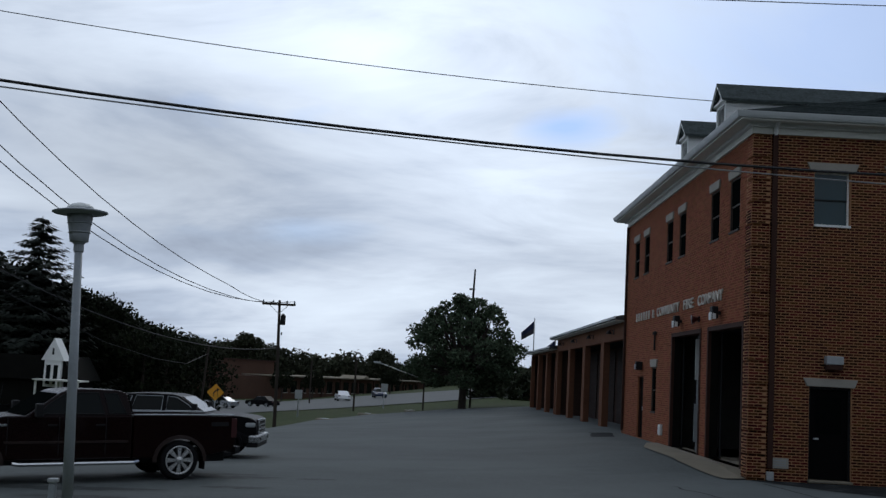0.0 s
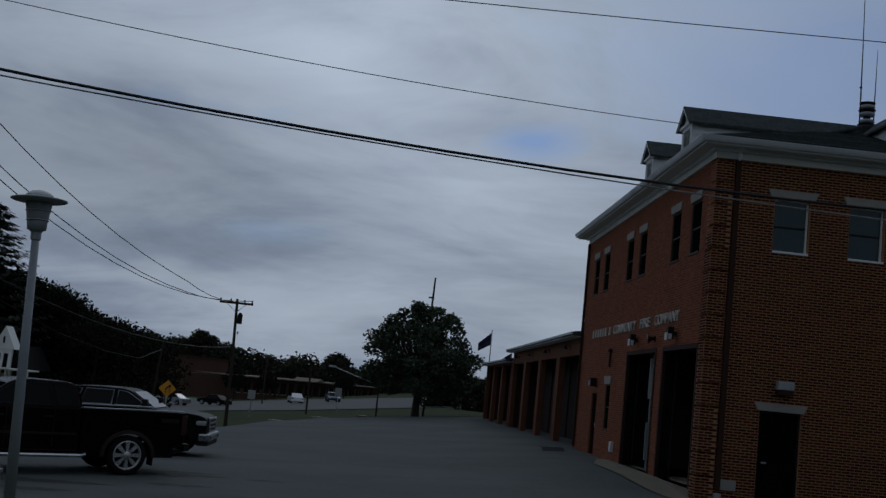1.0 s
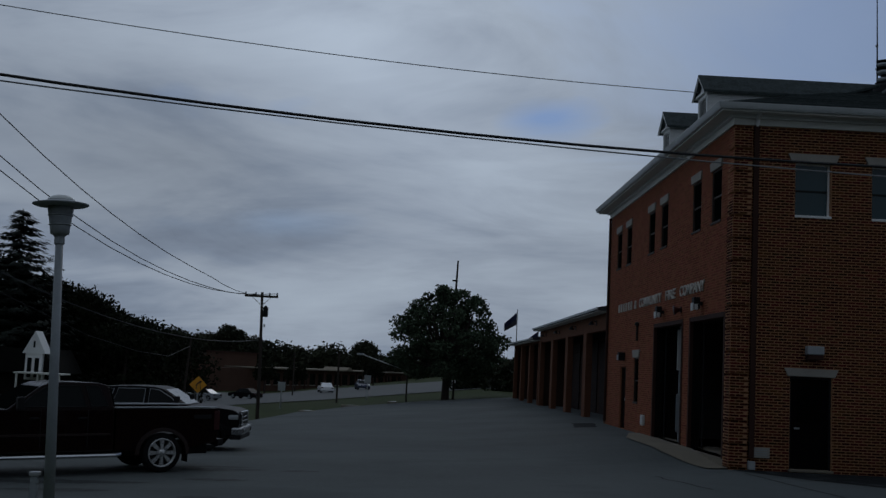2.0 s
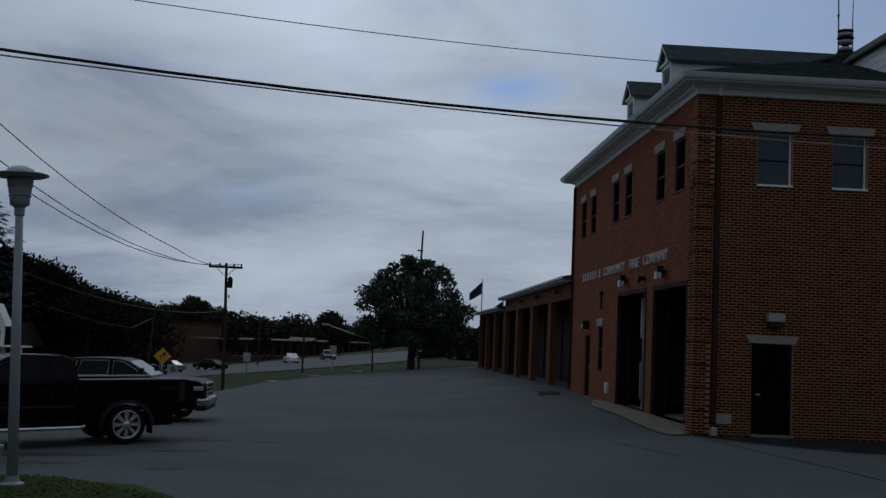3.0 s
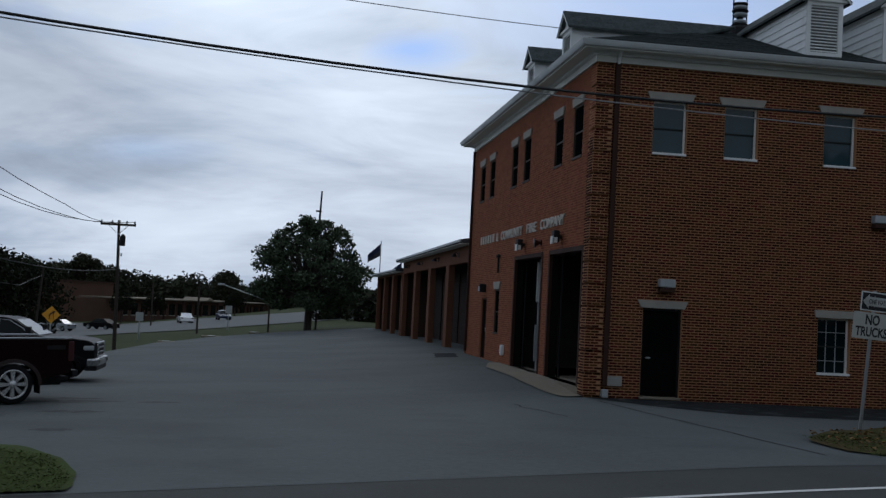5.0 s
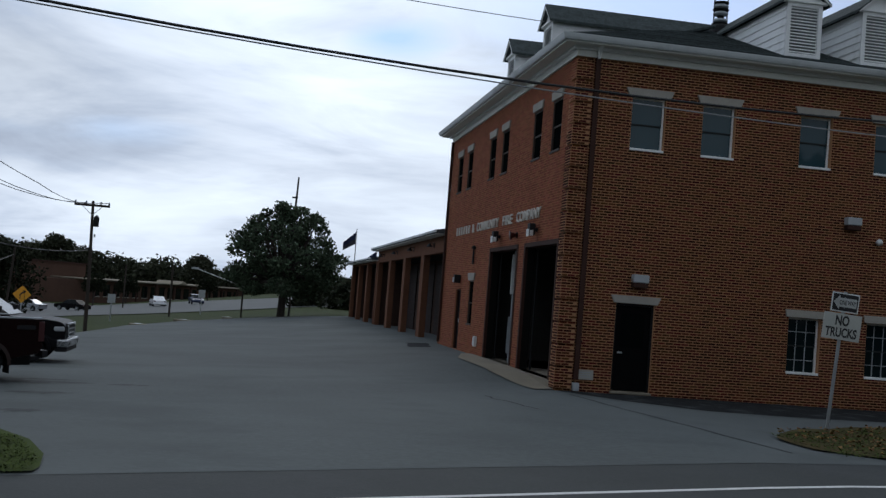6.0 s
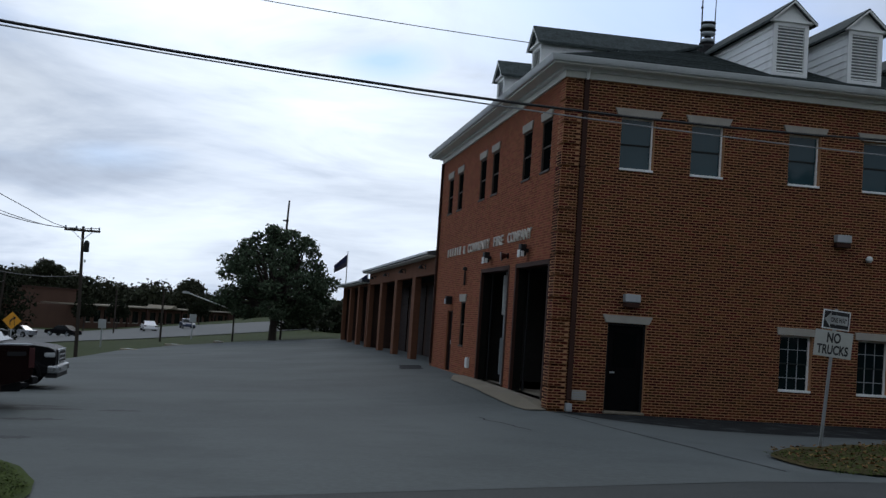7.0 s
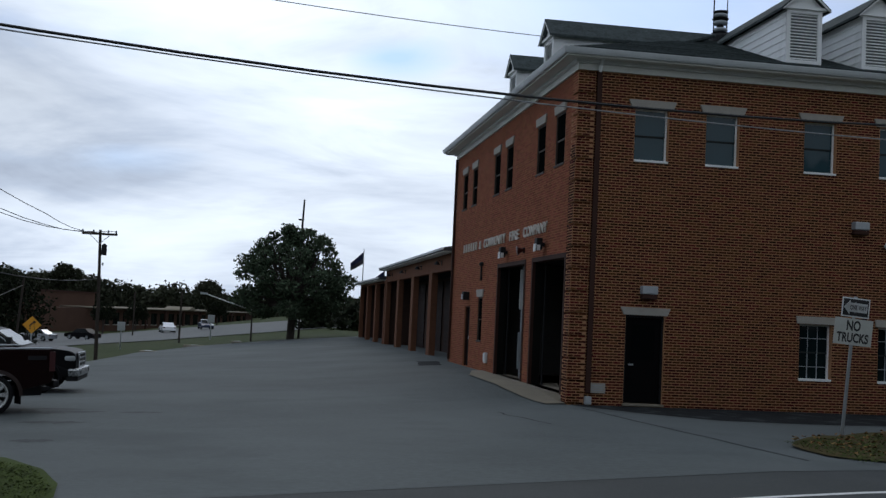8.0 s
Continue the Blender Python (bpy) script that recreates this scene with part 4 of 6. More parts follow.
d1 = thing("door_1", "dark metal side door with a small dark glass light", "door", kind="structure")
part("frame", pbox(front, 1.406, 1.45, 0.05, 0.2, 0.05, 2.233), "dark_metal", d1)
part("frame", pbox(front, 2.354, 2.398, 0.05, 0.2, 0.05, 2.233), "dark_metal", d1)
part("frame", pbox(front, 1.45, 2.354, 0.05, 0.2, 2.18, 2.233), "dark_metal", d1)
leaf = part("leaf", pbox(front, 1.452, 2.352, 0.10, 0.15, 0.1, 2.178, 0.006), "black_door", d1)
part("pane", pbox(front, 1.6, 2.2, 0.09, 0.098, 1.15, 2.0), "shade_glass", leaf)
part("handle", pbox(front, 1.54, 1.66, 0.04, 0.098, 1.0, 1.04, 0.01), "steel", leaf, "dull metal handle")
part("threshold", pbox(front, 1.38, 2.42, -0.12, 0.2, 0.02, 0.075, 0.01), "concrete", d1, "pale concrete threshold")
d2 = thing("door_2", "dark brown personnel door with a round closer", "door", kind="structure")
part("leaf", pbox(side, 13.1, 14.05, 0.12, 0.17, 0.22, 2.33, 0.006), "black_door", d2)
part("frame", pbox(side, 13.052, 13.1, 0.05, 0.2, 0.2, 2.378), "brown", d2)
part("frame", pbox(side, 14.05, 14.098, 0.05, 0.2, 0.2, 2.378), "brown", d2)
part("frame", pbox(side, 13.1, 14.05, 0.05, 0.2, 2.33, 2.378), "brown", d2)
part("handle", tube([(0.02, 13.2, 1.25), (0.12, 13.2, 1.25)], 0.08, 10), "steel", d2, "round pale lock box")

for n, (u0, u1) in enumerate(((0.5, 4.0), (4.75, 8.55))):
    bay = thing("vehicle_bay_%d" % (n + 3), "open vehicle bay with a brown steel frame and raised door", "bay door", kind="structure")
    bay.name = "door_%d" % (n + 3)
    for a, b in ((u0 + 0.002, u0 + 0.12), (u1 - 0.12, u1 - 0.002)):
        part("jamb", pbox(side, a, b, -0.03, 0.06, 0.2, 3.72), "brown", bay)
        # Interior shade behind the jamb, put into a near-black lining.
        part("door_track", pbox(side, a, b, 0.062, 0.28, 0.2, 3.72), "shade_black", bay, "near-black lining behind the jamb, interior shade put into its colour")
    part("threshold", pbox(side, u0 + 0.002, u1 - 0.002, -0.014, 0.3, -0.3, 0.215), "concrete", bay, "pale concrete threshold")
    part("sill", pbox(side, u0 + 0.002, u1 - 0.002, -0.02, 0.5, 0.18, 0.215), "concrete", bay)
    part("head", pbox(side, u0 + 0.14, u1 - 0.14, -0.03, 0.28, 3.6, 3.718), "brown", bay)
    for k in range(5):
        part("door_panel", pbox(side, u0 + 0.16, u1 - 0.16, 0.5 + k * 0.62, 1.1 + k * 0.62, 3.78, 3.83, 0.01), "dark_metal", bay, "raised dark door section")
    part("guide_rail", tube([(0.34, u0 + 0.2, 0.2), (0.34, u0 + 0.2, 3.6), (0.6, u0 + 0.2, 3.76), (3.4, u0 + 0.2, 3.76)], 0.03, 6), "dark_metal", bay)
    part("guide_rail", tube([(0.34, u1 - 0.2, 0.2), (0.34, u1 - 0.2, 3.6), (0.6, u1 - 0.2, 3.76), (3.4, u1 - 0.2, 3.76)], 0.03, 6), "dark_metal", bay)
part("pull_rope", tube([(0.7, 2.75, 0.25), (0.7, 2.72, 2.0), (0.72, 2.7, 3.75)], 0.014, 6), "pale_wire", bpy.data.objects["door_3"])
# A reflection on the bay's door glass, built as pale added boards.
notice = thing("wall_board", "pale board added inside the vehicle bay for a reflection on its door glass", "notice board", (0.40, 6.6, 0))
part("board", box(-0.12, 0.12, -0.02, 0.02, 2.3, 3.5, 0.01), "sign_white", notice)
part("lower_board", box(-0.12, 0.12, -0.02, 0.02, 0.5, 1.6, 0.01), "grey_paint", notice)
part("upright", box(-0.04, 0.04, 0.02, 0.08, 0.2, 3.6), "grey_paint", notice)

# ---- fixtures on the walls ----


def wall_lantern(y, z):
    w = thing("wall_lantern", "dark metal flood lantern with a pale lens over the bays", "wall light", (0, y, z), group="lanterns over the bays")
    part("arm", box(-0.10, -0.01, -0.05, 0.05, 0.1, 0.2, 0.01), "dark_metal", w)
    part("housing", box(-0.26, -0.09, -0.14, 0.14, 0.0, 0.32, 0.03), "dark_metal", w)
    part("lens", box(-0.29, -0.255, -0.11, 0.11, -0.04, 0.16, 0.01), "sign_white", w)
    part("side_lens", box(-0.25, -0.16, -0.155, -0.138, -0.02, 0.13, 0.005), "sign_white", w)
    return w


wall_lantern(7.25, 3.88)
wall_lantern(2.75, 3.88)
d = thing("wall_lantern", "small dark lantern above the personnel door", "wall light", (0, 13.4, 2.6))
part("housing", box(-0.24, -0.01, -0.14, 0.14, 0.0, 0.30, 0.03), "dark_metal", d)
part("lens", box(-0.27, -0.238, -0.1, 0.1, 0.02, 0.2, 0.01), "lamp_lens", d)


def floodlight(x, z):
    f = thing("wall_pack_light", "pale box-shaped wall light on the brick wall", "wall light", (x, 0, z), group="wall lights")
    part("housing", box(-0.2, 0.2, -0.22, -0.012, 0.14, 0.34, 0.025), "lamp_lens", f)
    part("visor", box(-0.19, 0.19, -0.2, -0.012, 0.02, 0.135, 0.02), "brown", f)
    return f


floodlight(1.94, 2.62)
floodlight(7.5, 4.53)
dome = thing("round_sensor", "small white round lamp on a bracket", "wall light", (8.25, 0, 4.3))
part("bulb", lathe([(0.0, -0.09), (0.06, -0.07), (0.09, 0.0), (0.06, 0.07), (0.0, 0.09)], 12), "sign_white", dome, smooth=True).location = (0, -0.14, 0)
part("bracket", box(-0.03, 0.03, -0.1, -0.01, -0.03, 0.03), "grey_paint", dome)
plaque = thing("cornerstone", "pale stone plaque set in the brickwork", "plaque", (0.73, 0, 0.42))
part("slab", box(-0.21, 0.21, -0.045, -0.009, -0.12, 0.12, 0.008), "limestone", plaque)
for k in range(3):
    part("writing_bar", box(-0.15, 0.15, -0.048, -0.044, 0.05 - k * 0.055, 0.068 - k * 0.055), "grey_paint", plaque)
cab = thing("outlet_box", "small white meter box low on the wall", "box", (0, 9.72, 0.5))
part("body", box(-0.1, -0.009, -0.14, 0.14, 0.0, 0.34, 0.015), "sign_white", cab)
part("cover", box(-0.115, -0.1, -0.11, 0.11, 0.04, 0.3, 0.006), "sign_white", cab)


def horn(y, z, mat, label):
    h = thing("alarm_horn", label, "alarm horn", (0, y, z), group="alarm horns")
    bm = lathe([(0.03, 0.0), (0.05, 0.02), (0.06, 0.1), (0.13, 0.2), (0.14, 0.21)], 14)
    bm.transform(pose(-0.02, 0, 0, 0, -100, 0))
    part("bell", bm, mat, h, smooth=True)
    part("bracket", box(-0.05, -0.009, -0.05, 0.05, -0.09, 0.07, 0.01), "dark_metal", h)


horn(5.0, 4.0, "red_lens", "small red alarm horn between the bays")
pipe = thing("vent_pipe", "short dark vent pipe on the brick wall", "pipe", (0, 11.0, 3.25))
part("stem", tube([(-0.06, 0, 0.0), (-0.06, 0, 0.55)], 0.035, 8), "dark_metal", pipe)
part("cap", lathe([(0.02, 0.0), (0.08, 0.02), (0.08, 0.1), (0.02, 0.14)], 10), "dark_metal", pipe).location = (-0.06, 0, 0.5)

spout = thing("downspout", "brown metal downspout with a pale boot beside the corner", "downspout")
part("pipe", box(0.43, 0.55, -0.12, -0.032, 0.3, 8.2, 0.012), "brown", spout)
for z in (1.2, 3.6, 6.0):
    part("strap", box(0.41, 0.57, -0.126, -0.03, z, z + 0.05), "brown", spout)
part("elbow", tube([(0.49, -0.08, 8.18), (0.49, -0.14, 8.35), (0.49, -0.40, 8.52), (0.49, -0.46, 8.62)], 0.055, 8), "white", spout)
part("boot", box(0.41, 0.57, -0.16, -0.032, 0.02, 0.22, 0.02), "lamp_lens", spout)
spout_far = thing("downspout", "dark metal downspout at the end of the brick block", "downspout")
part("pipe", box(-0.11, -0.02, BD - 0.12, BD - 0.02, 0.3, 8.2, 0.012), "brown", spout_far)

# ---- raised letters over the bays ----
lettering = thing("building_lettering", "raised white capitals along the brick wall", "lettering", (-0.02, 0, 4.37))
WEST = Matrix(((0, 0, -1, 0), (-1, 0, 0, 0), (0, 1, 0, 0), (0, 0, 0, 1)))


def wall_word(words, y_left, y_right):
    m = Matrix.Translation((0, (y_left + y_right) / 2, 0)) @ WEST
    return text_mesh("word", words, 0.41, m, "letter", lettering, 0.02, y_left - y_right)


wall_word("COMMUNITY", 10.95, 7.6)
wall_word("FIRE", 7.0, 5.75)
wall_word("COMPANY", 5.2, 2.5)
wall_word("&", 11.75, 11.4)
for k in range(6):
    y = 14.7 - k * 0.46
    part("writing_bar", box(-0.02, 0.02, y - 0.19, y, 0.0, 0.29), "letter", lettering)

# ---- siren and aerials on the roof ----
siren = thing("roof_siren", "black roof siren drum between two thin aerials", "siren", (5.82, 5.2, roof_z(5.82, 5.2)))
for s in (-1, 1):
    part("mast", tube([(s * 0.21, 0, -0.1), (s * 0.21, 0, 0.95)], 0.022, 8), "dark_metal", siren)
part("base", lathe([(0.30, -0.1), (0.30, 0.16), (0.24, 0.24)], 16), "dark_metal", siren)
for z in (0.36, 0.58, 0.80):
    part("ring", lathe([(0.10, z - 0.06), (0.2, z - 0.05), (0.23, z), (0.2, z + 0.05), (0.10, z + 0.06)], 20), "grey_paint", siren, smooth=True)
part("core", lathe([(0.10, 0.2), (0.10, 0.9)], 12), "dark_metal", siren)
part("plate", lathe([(0.25, 0.24), (0.26, 0.27), (0.1, 0.29)], 20), "dark_metal", siren)
part("plate", lathe([(0.24, 0.69), (0.25, 0.71), (0.1, 0.73)], 20), "dark_metal", siren)
part("plate", lathe([(0.22, 0.9), (0.23, 0.93), (0.05, 0.97)], 20), "dark_metal", siren)
part("aerial", tube([(-0.21, 0, 0.95), (-0.22, 0, 2.4), (-0.26, 0, 5.4)], 0.022, 6, 0.008), "dark_metal", siren)
part("aerial", tube([(0.21, 0, 0.95), (0.22, 0, 1.6), (0.23, 0, 2.6)], 0.018, 6, 0.006), "dark_metal", siren)
part("collar", lathe([(0.03, 0.0), (0.045, 0.03), (0.03, 0.06)], 10), "dark_metal", siren).location = (-0.22, 0, 1.35)

# ---- street signs on the island ----
SOUTH = Matrix(((1, 0, 0, 0), (0, 0, -1, 0), (0, 1, 0, 0), (0, 0, 0, 1)))
sign = thing("street_sign", "leaning steel post with one-way and no-trucks plates", "street sign", (3.93, -5.76, height(3.93, -5.76) + 0.05))
sign.matrix_basis = pose(3.93, -5.76, 0.05, 0, 4.5, -6)
bm = box(-0.03, 0.03, -0.012, 0.0, -0.2, 2.72)
box(-0.03, -0.022, -0.03, -0.012, -0.2, 2.72, bm=bm)
box(0.022, 0.03, -0.03, -0.012, -0.2, 2.72, bm=bm)
part("post", bm, "steel", sign, "galvanised channel post")


def plate(z0, z1, x0, x1, mat, name):
    return part(name, box(x0, x1, -0.045, -0.032, z0, z1, 0.004), mat, sign)


one_way = plate(2.31, 2.69, -0.27, 0.29, "sign_white", "one_way_plate")
part("field", box(-0.245, 0.265, -0.049, -0.0455, 2.335, 2.665, 0.001), "sign_black", one_way, "black field inside a white border")
bm = bmesh.new()
arrow = [(-0.235, 2.50), (-0.11, 2.645), (-0.11, 2.59), (0.24, 2.59), (0.24, 2.41), (-0.11, 2.41), (-0.11, 2.355)]
bm.faces.new([bm.verts.new((x, -0.054, z)) for x, z in arrow])
bmesh.ops.solidify(bm, geom=bm.faces[:], thickness=0.002)
part("arrow", bm, "sign_white", one_way)
text_mesh("words", "ONE WAY", 0.13, Matrix.Translation((0.055, -0.0575, 2.455)) @ SOUTH, "sign_black", one_way, 0.001, 0.33)
trucks = plate(1.76, 2.28, -0.38, 0.39, "sign_grey", "no_trucks_plate")
text_mesh("words", "NO", 0.27, Matrix.Translation((0.0, -0.0475, 2.05)) @ SOUTH, "sign_black", trucks, 0.001, 0.28, 0.03)
text_mesh("words", "TRUCKS", 0.25, Matrix.Translation((0.0, -0.0475, 1.82)) @ SOUTH, "sign_black", trucks, 0.001, 0.64, 0.03)
for z in (2.4, 2.6, 1.85, 2.2):
    part("bolt", lathe([(0.012, 0), (0.012, 0.006), (0.006, 0.008)], 8), "steel", sign).matrix_basis = pose(0, -0.045, z, 90)

# ---- lamp post ----
LX, LY = -12.62, -9.5
post = thing("lamp_post", "grey painted lamp post with a wide flat shade on the verge", "street lamp", (LX, LY, height(LX, LY) + 0.04))
post.matrix_basis = pose(LX, LY, height(LX, LY) + 0.04, 0, -2.6, 0)
part("pole", tube([(0, 0, -0.1), (0, 0, 2.0), (0, 0, 4.02)], 0.082, 16, 0.056), "grey_paint", post, smooth=True)
part("base_plate", lathe([(0.17, -0.02), (0.17, 0.03), (0.10, 0.06), (0.09, 0.14)], 16), "grey_paint", post)
part("collar", lathe([(0.06, 3.9), (0.075, 3.92), (0.075, 4.02), (0.11, 4.06)], 16), "grey_paint", post)
head = part("lantern", lathe([(0.10, 4.05), (0.135, 4.06), (0.145, 4.16), (0.165, 4.30), (0.185, 4.42), (0.19, 4.48)], 20), "grey_paint", post, "ribbed grey lantern body", smooth=True)
for z in (4.20, 4.34):
    part("rib", lathe([(0.14 + (z - 4.1) * 0.13, z - 0.012), (0.155 + (z - 4.1) * 0.13, z), (0.14 + (z - 4.1) * 0.13, z + 0.012)], 20), "grey_paint", head)
part("shade", lathe([(0.18, 4.47), (0.37, 4.485), (0.405, 4.50), (0.405, 4.515), (0.37, 4.525), (0.20, 4.56), (0.12, 4.565)], 32), "grey_paint", post, "wide flat round shade", smooth=True)
part("cap", lathe([(0.20, 4.55), (0.19, 4.59), (0.13, 4.63), (0.05, 4.65), (0.0, 4.655)], 24), "sign_white", post, "pale domed cap", smooth=True)
stub = thing("utility_stub", "short pale utility post beside the lamp post", "post", (LX - 0.22, LY - 0.05, height(LX, LY) + 0.04))
part("body", box(-0.05, 0.05, -0.05, 0.05, -0.1, 0.52, 0.012), "grey_paint", stub)
part("cap", box(-0.07, 0.07, -0.07, 0.07, 0.52, 0.58, 0.015), "lamp_lens", stub)

# ---- vehicles ----


def arc(cx, cz, r, a0, a1, n):
    return [(cx + r * math.cos(radians(a0 + (a1 - a0) * i / n)), cz + r * math.sin(radians(a0 + (a1 - a0) * i / n))) for i in range(n + 1)]


def wheel(parent, x, y, r, out, name="wheel", spokes=8, rim_mat="alloy"):
    w = new(name)
    w.parent = parent
    w.matrix_basis = pose(x, y, r, 0, 0, 0 if out > 0 else 180)
    turn = pose(0, 0, 0, -90)
    k = r / 0.4
    bm = lathe([(0.28 * k, -0.12), (0.36 * k, -0.135), (0.395 * k, -0.10), (0.40 * k, -0.05), (0.40 * k, 0.05), (0.395 * k, 0.10), (0.36 * k, 0.135), (0.28 * k, 0.12)], 32, False)
    bm.transform(turn)
    part("tyre", bm, "rubber", w, smooth=True)
    bm = lathe([(0.292 * k, 0.06), (0.292 * k, 0.126), (0.265 * k, 0.122), (0.255 * k, 0.06)], 32, False)
    bm.transform(turn)
    rim = part("rim", bm, rim_mat, w, smooth=True)
    bm = lathe([(0.27 * k, 0.0), (0.27 * k, 0.03), (0.02, 0.035)], 24)
    bm.transform(turn)
    part("brake_disc", bm, "dark_metal", rim)
    for i in range(spokes):
        bm = bmesh.new()
        a = [(-0.022 * k, 0.05), (0.022 * k, 0.05), (0.046 * k, 0.265 * k), (-0.046 * k, 0.265 * k)]
        f = [bm.verts.new((p, 0.118 if j < 2 else 0.105, q)) for j, (p, q) in enumerate(a)]
        g = [bm.verts.new((v.co.x, 0.05, v.co.z)) for v in f]
        bm.faces.new(f)
        bm.faces.new(g[::-1])
        for j in range(4):
            bm.faces.new((f[j], g[j], g[(j + 1) % 4], f[(j + 1) % 4]))
        bm.transform(pose(0, 0, 0, 0, 360 / spokes * i))
        part("spoke", bm, rim_mat, rim)
    bm = lathe([(0.075 * k, 0.05), (0.075 * k, 0.125), (0.05 * k, 0.145), (0.0, 0.15)], 16)
    bm.transform(turn)
    part("hub_cap", bm, rim_mat, rim, smooth=True)
    return w


def body_side_outline(x0, x1, sill, top_line, axles, r):
    """The lower edge with round wheel openings, then the top line, as one outline."""
    pts = [(x0, sill + 0.12)]
    for ax in axles:
        pts += [(ax - r, sill)] + arc(ax, 0.40, r, 180, 0, 10)[1:-1] + [(ax + r, sill)]
    pts += [(x1, sill + 0.06)]
    return pts + top_line


def tumble(bm, z0, z1, inset, pinch=0.0):
    """Leans the sides in above z0."""
    for v in bm.verts:
        if v.co.z > z0:
            k = (v.co.z - z0) / (z1 - z0)
            v.co.y *= 1 - inset * k


def pickup(paint, label, centre, heading, front_grey, squat=0.915, short=0.0):
    x, y = centre
    trim_mat = paint if front_grey else "taupe"

    def sx(v):
        return v - short * clip(v / 0.8, 0, 1)

    t = thing("pickup_truck", label, "pickup truck", group="parked pickup trucks")
    slope = Matrix.Rotation(-math.atan(0.03 + 0.0013 * clip(y, 0, 62)), 4, "Y")
    t.matrix_basis = Matrix.Translation((x, y, height(x, y))) @ slope @ pose(0, 0, 0, 0, 0, heading)
    W = 0.985
    # lower body of cab and nose
    top = [(2.90, 0.98), (2.885, 1.13), (2.83, 1.22), (2.70, 1.28), (2.35, 1.335), (1.95, 1.37), (1.50, 1.395), (1.44, 1.41), (-0.97, 1.42), (-0.97, 0.56)]
    pts = [(1.5, 0.50)] + [p for p in arc(2.0, 0.42, 0.50, 180, 0, 12)] + [(2.72, 0.52), (2.88, 0.60)] + top
    bm = extrude_outline([(-0.97, 0.50)] + pts[0:1] + pts[1:-1], -W, W, 0.035)
    for v in bm.verts:
        if v.co.x > 2.2:
            v.co.y *= 1 - 0.10 * ((v.co.x - 2.2) / 0.78) ** 2
        if v.co.z > 1.2:
            v.co.y *= 0.975
    body = part("body", bm, paint, t)
    # cargo bed: two sides with wheel openings, floor, front wall and tailgate
    out = [(-1.0, 0.50), (-1.47, 0.50)] + arc(-1.97, 0.42, 0.50, 0, 180, 12)[1:-1] + [(-2.47, 0.52), (-3.10, 0.66), (-3.16, 0.80), (-3.14, 1.41), (-1.0, 1.43)]
    bed = new("cargo_bed")
    bed.parent = t
    for s in (-1, 1):
        part("bed_side", extrude_outline(out, s * W - 0.001, s * (W - 0.16), 0.02), paint, bed)
        # Maroon truck: the bed's pale top highlight is put into grey rail caps.
        part("rail_cap", box(-3.12, -1.01, min(s * W, s * (W - 0.17)), max(s * W, s * (W - 0.17)), 1.425, 1.45, 0.01), "dark_metal" if front_grey else "grey_paint", bed)
    part("bed_floor", box(-3.1, -1.01, -W + 0.165, W - 0.165, 0.78, 0.84), "dark_metal", bed)
    part("bed_front", box(-1.08, -1.01, -W + 0.165, W - 0.165, 0.84, 1.42), paint, bed)
    part("tailgate", box(-3.16, -3.09, -W + 0.165, W - 0.165, 0.78, 1.41, 0.015), paint, bed)
    # fender flares
    for ax in (2.0, -1.97):
        for s in (-1, 1):
            bm = bmesh.new()
            inner, outer = arc(ax, 0.42, 0.49, 182, -2, 14), arc(ax, 0.42, 0.57, 182, -2, 14)
            ri = [[bm.verts.new((p[0], s * (W + o), p[1])) for p in line] for line, o in ((inner, 0.03), (outer, 0.02), (outer, -0.02))]
            for a, b in zip(ri, ri[1:]):
                for i in range(len(a) - 1):
                    bm.faces.new((a[i], a[i + 1], b[i + 1], b[i]))
            part("fender_flare", bm, trim_mat, body)
    # cab
    cabin = [(1.54, 1.38), (0.85, 1.90), (0.64, 1.955), (0.05, 1.985), (-0.70, 1.965), (-0.88, 1.90), (-0.97, 1.40)]
    bm = extrude_outline([(sx(a), c) for a, c in cabin], -W * 0.97, W * 0.97, 0.03)
    tumble(bm, 1.40, 1.98, 0.16)
    cab_top = part("cab", bm, paint, t)

    def side_pane(pts, s, name="side_window"):
        bm = bmesh.new()
        vs = []
        for px, pz in pts:
            k = clip((pz - 1.40) / 0.58, 0, 1)
            vs.append((sx(px), s * (W * 0.97 * (1 - 0.16 * k) + 0.006), pz))
        f = [bm.verts.new(v) for v in vs]
        g = [bm.verts.new((v[0], v[1] - s * 0.02, v[2])) for v in vs]
        bm.faces.new(f)
        bm.faces.new(g[::-1])
        for i in range(len(f)):
            bm.faces.new((f[i], g[i], g[(i + 1) % len(f)], f[(i + 1) % len(f)]))
        pane = part(name, bm, "car_glass", cab_top)
        # Outline added round the panes; on black cabs its grey stands for lit pillars.
        part("window_trim", tube([Vector(v) for v in vs] + [Vector(vs[0])], 0.014, 6), "grey_paint" if front_grey else "dark_metal", pane)

    for s in (-1, 1):
        side_pane([(1.24, 1.46), (1.12, 1.62), (0.78, 1.86), (0.53, 1.90), (0.51, 1.46)], s)
        side_pane([(0.39, 1.46), (0.41, 1.90), (-0.30, 1.91), (-0.41, 1.46)], s)
        side_pane([(-0.51, 1.47), (-0.41, 1.90), (-0.67, 1.89), (-0.85, 1.47)], s)
        for px in (1.40, 0.45, -0.45):
            part("door_seam", box(px - 0.008, px + 0.008, s * W - 0.02, s * W + 0.004, 0.6, 1.38) if s > 0 else box(px - 0.008, px + 0.008, s * W - 0.004, s * W + 0.02, 0.6, 1.38), "dark_metal", body)
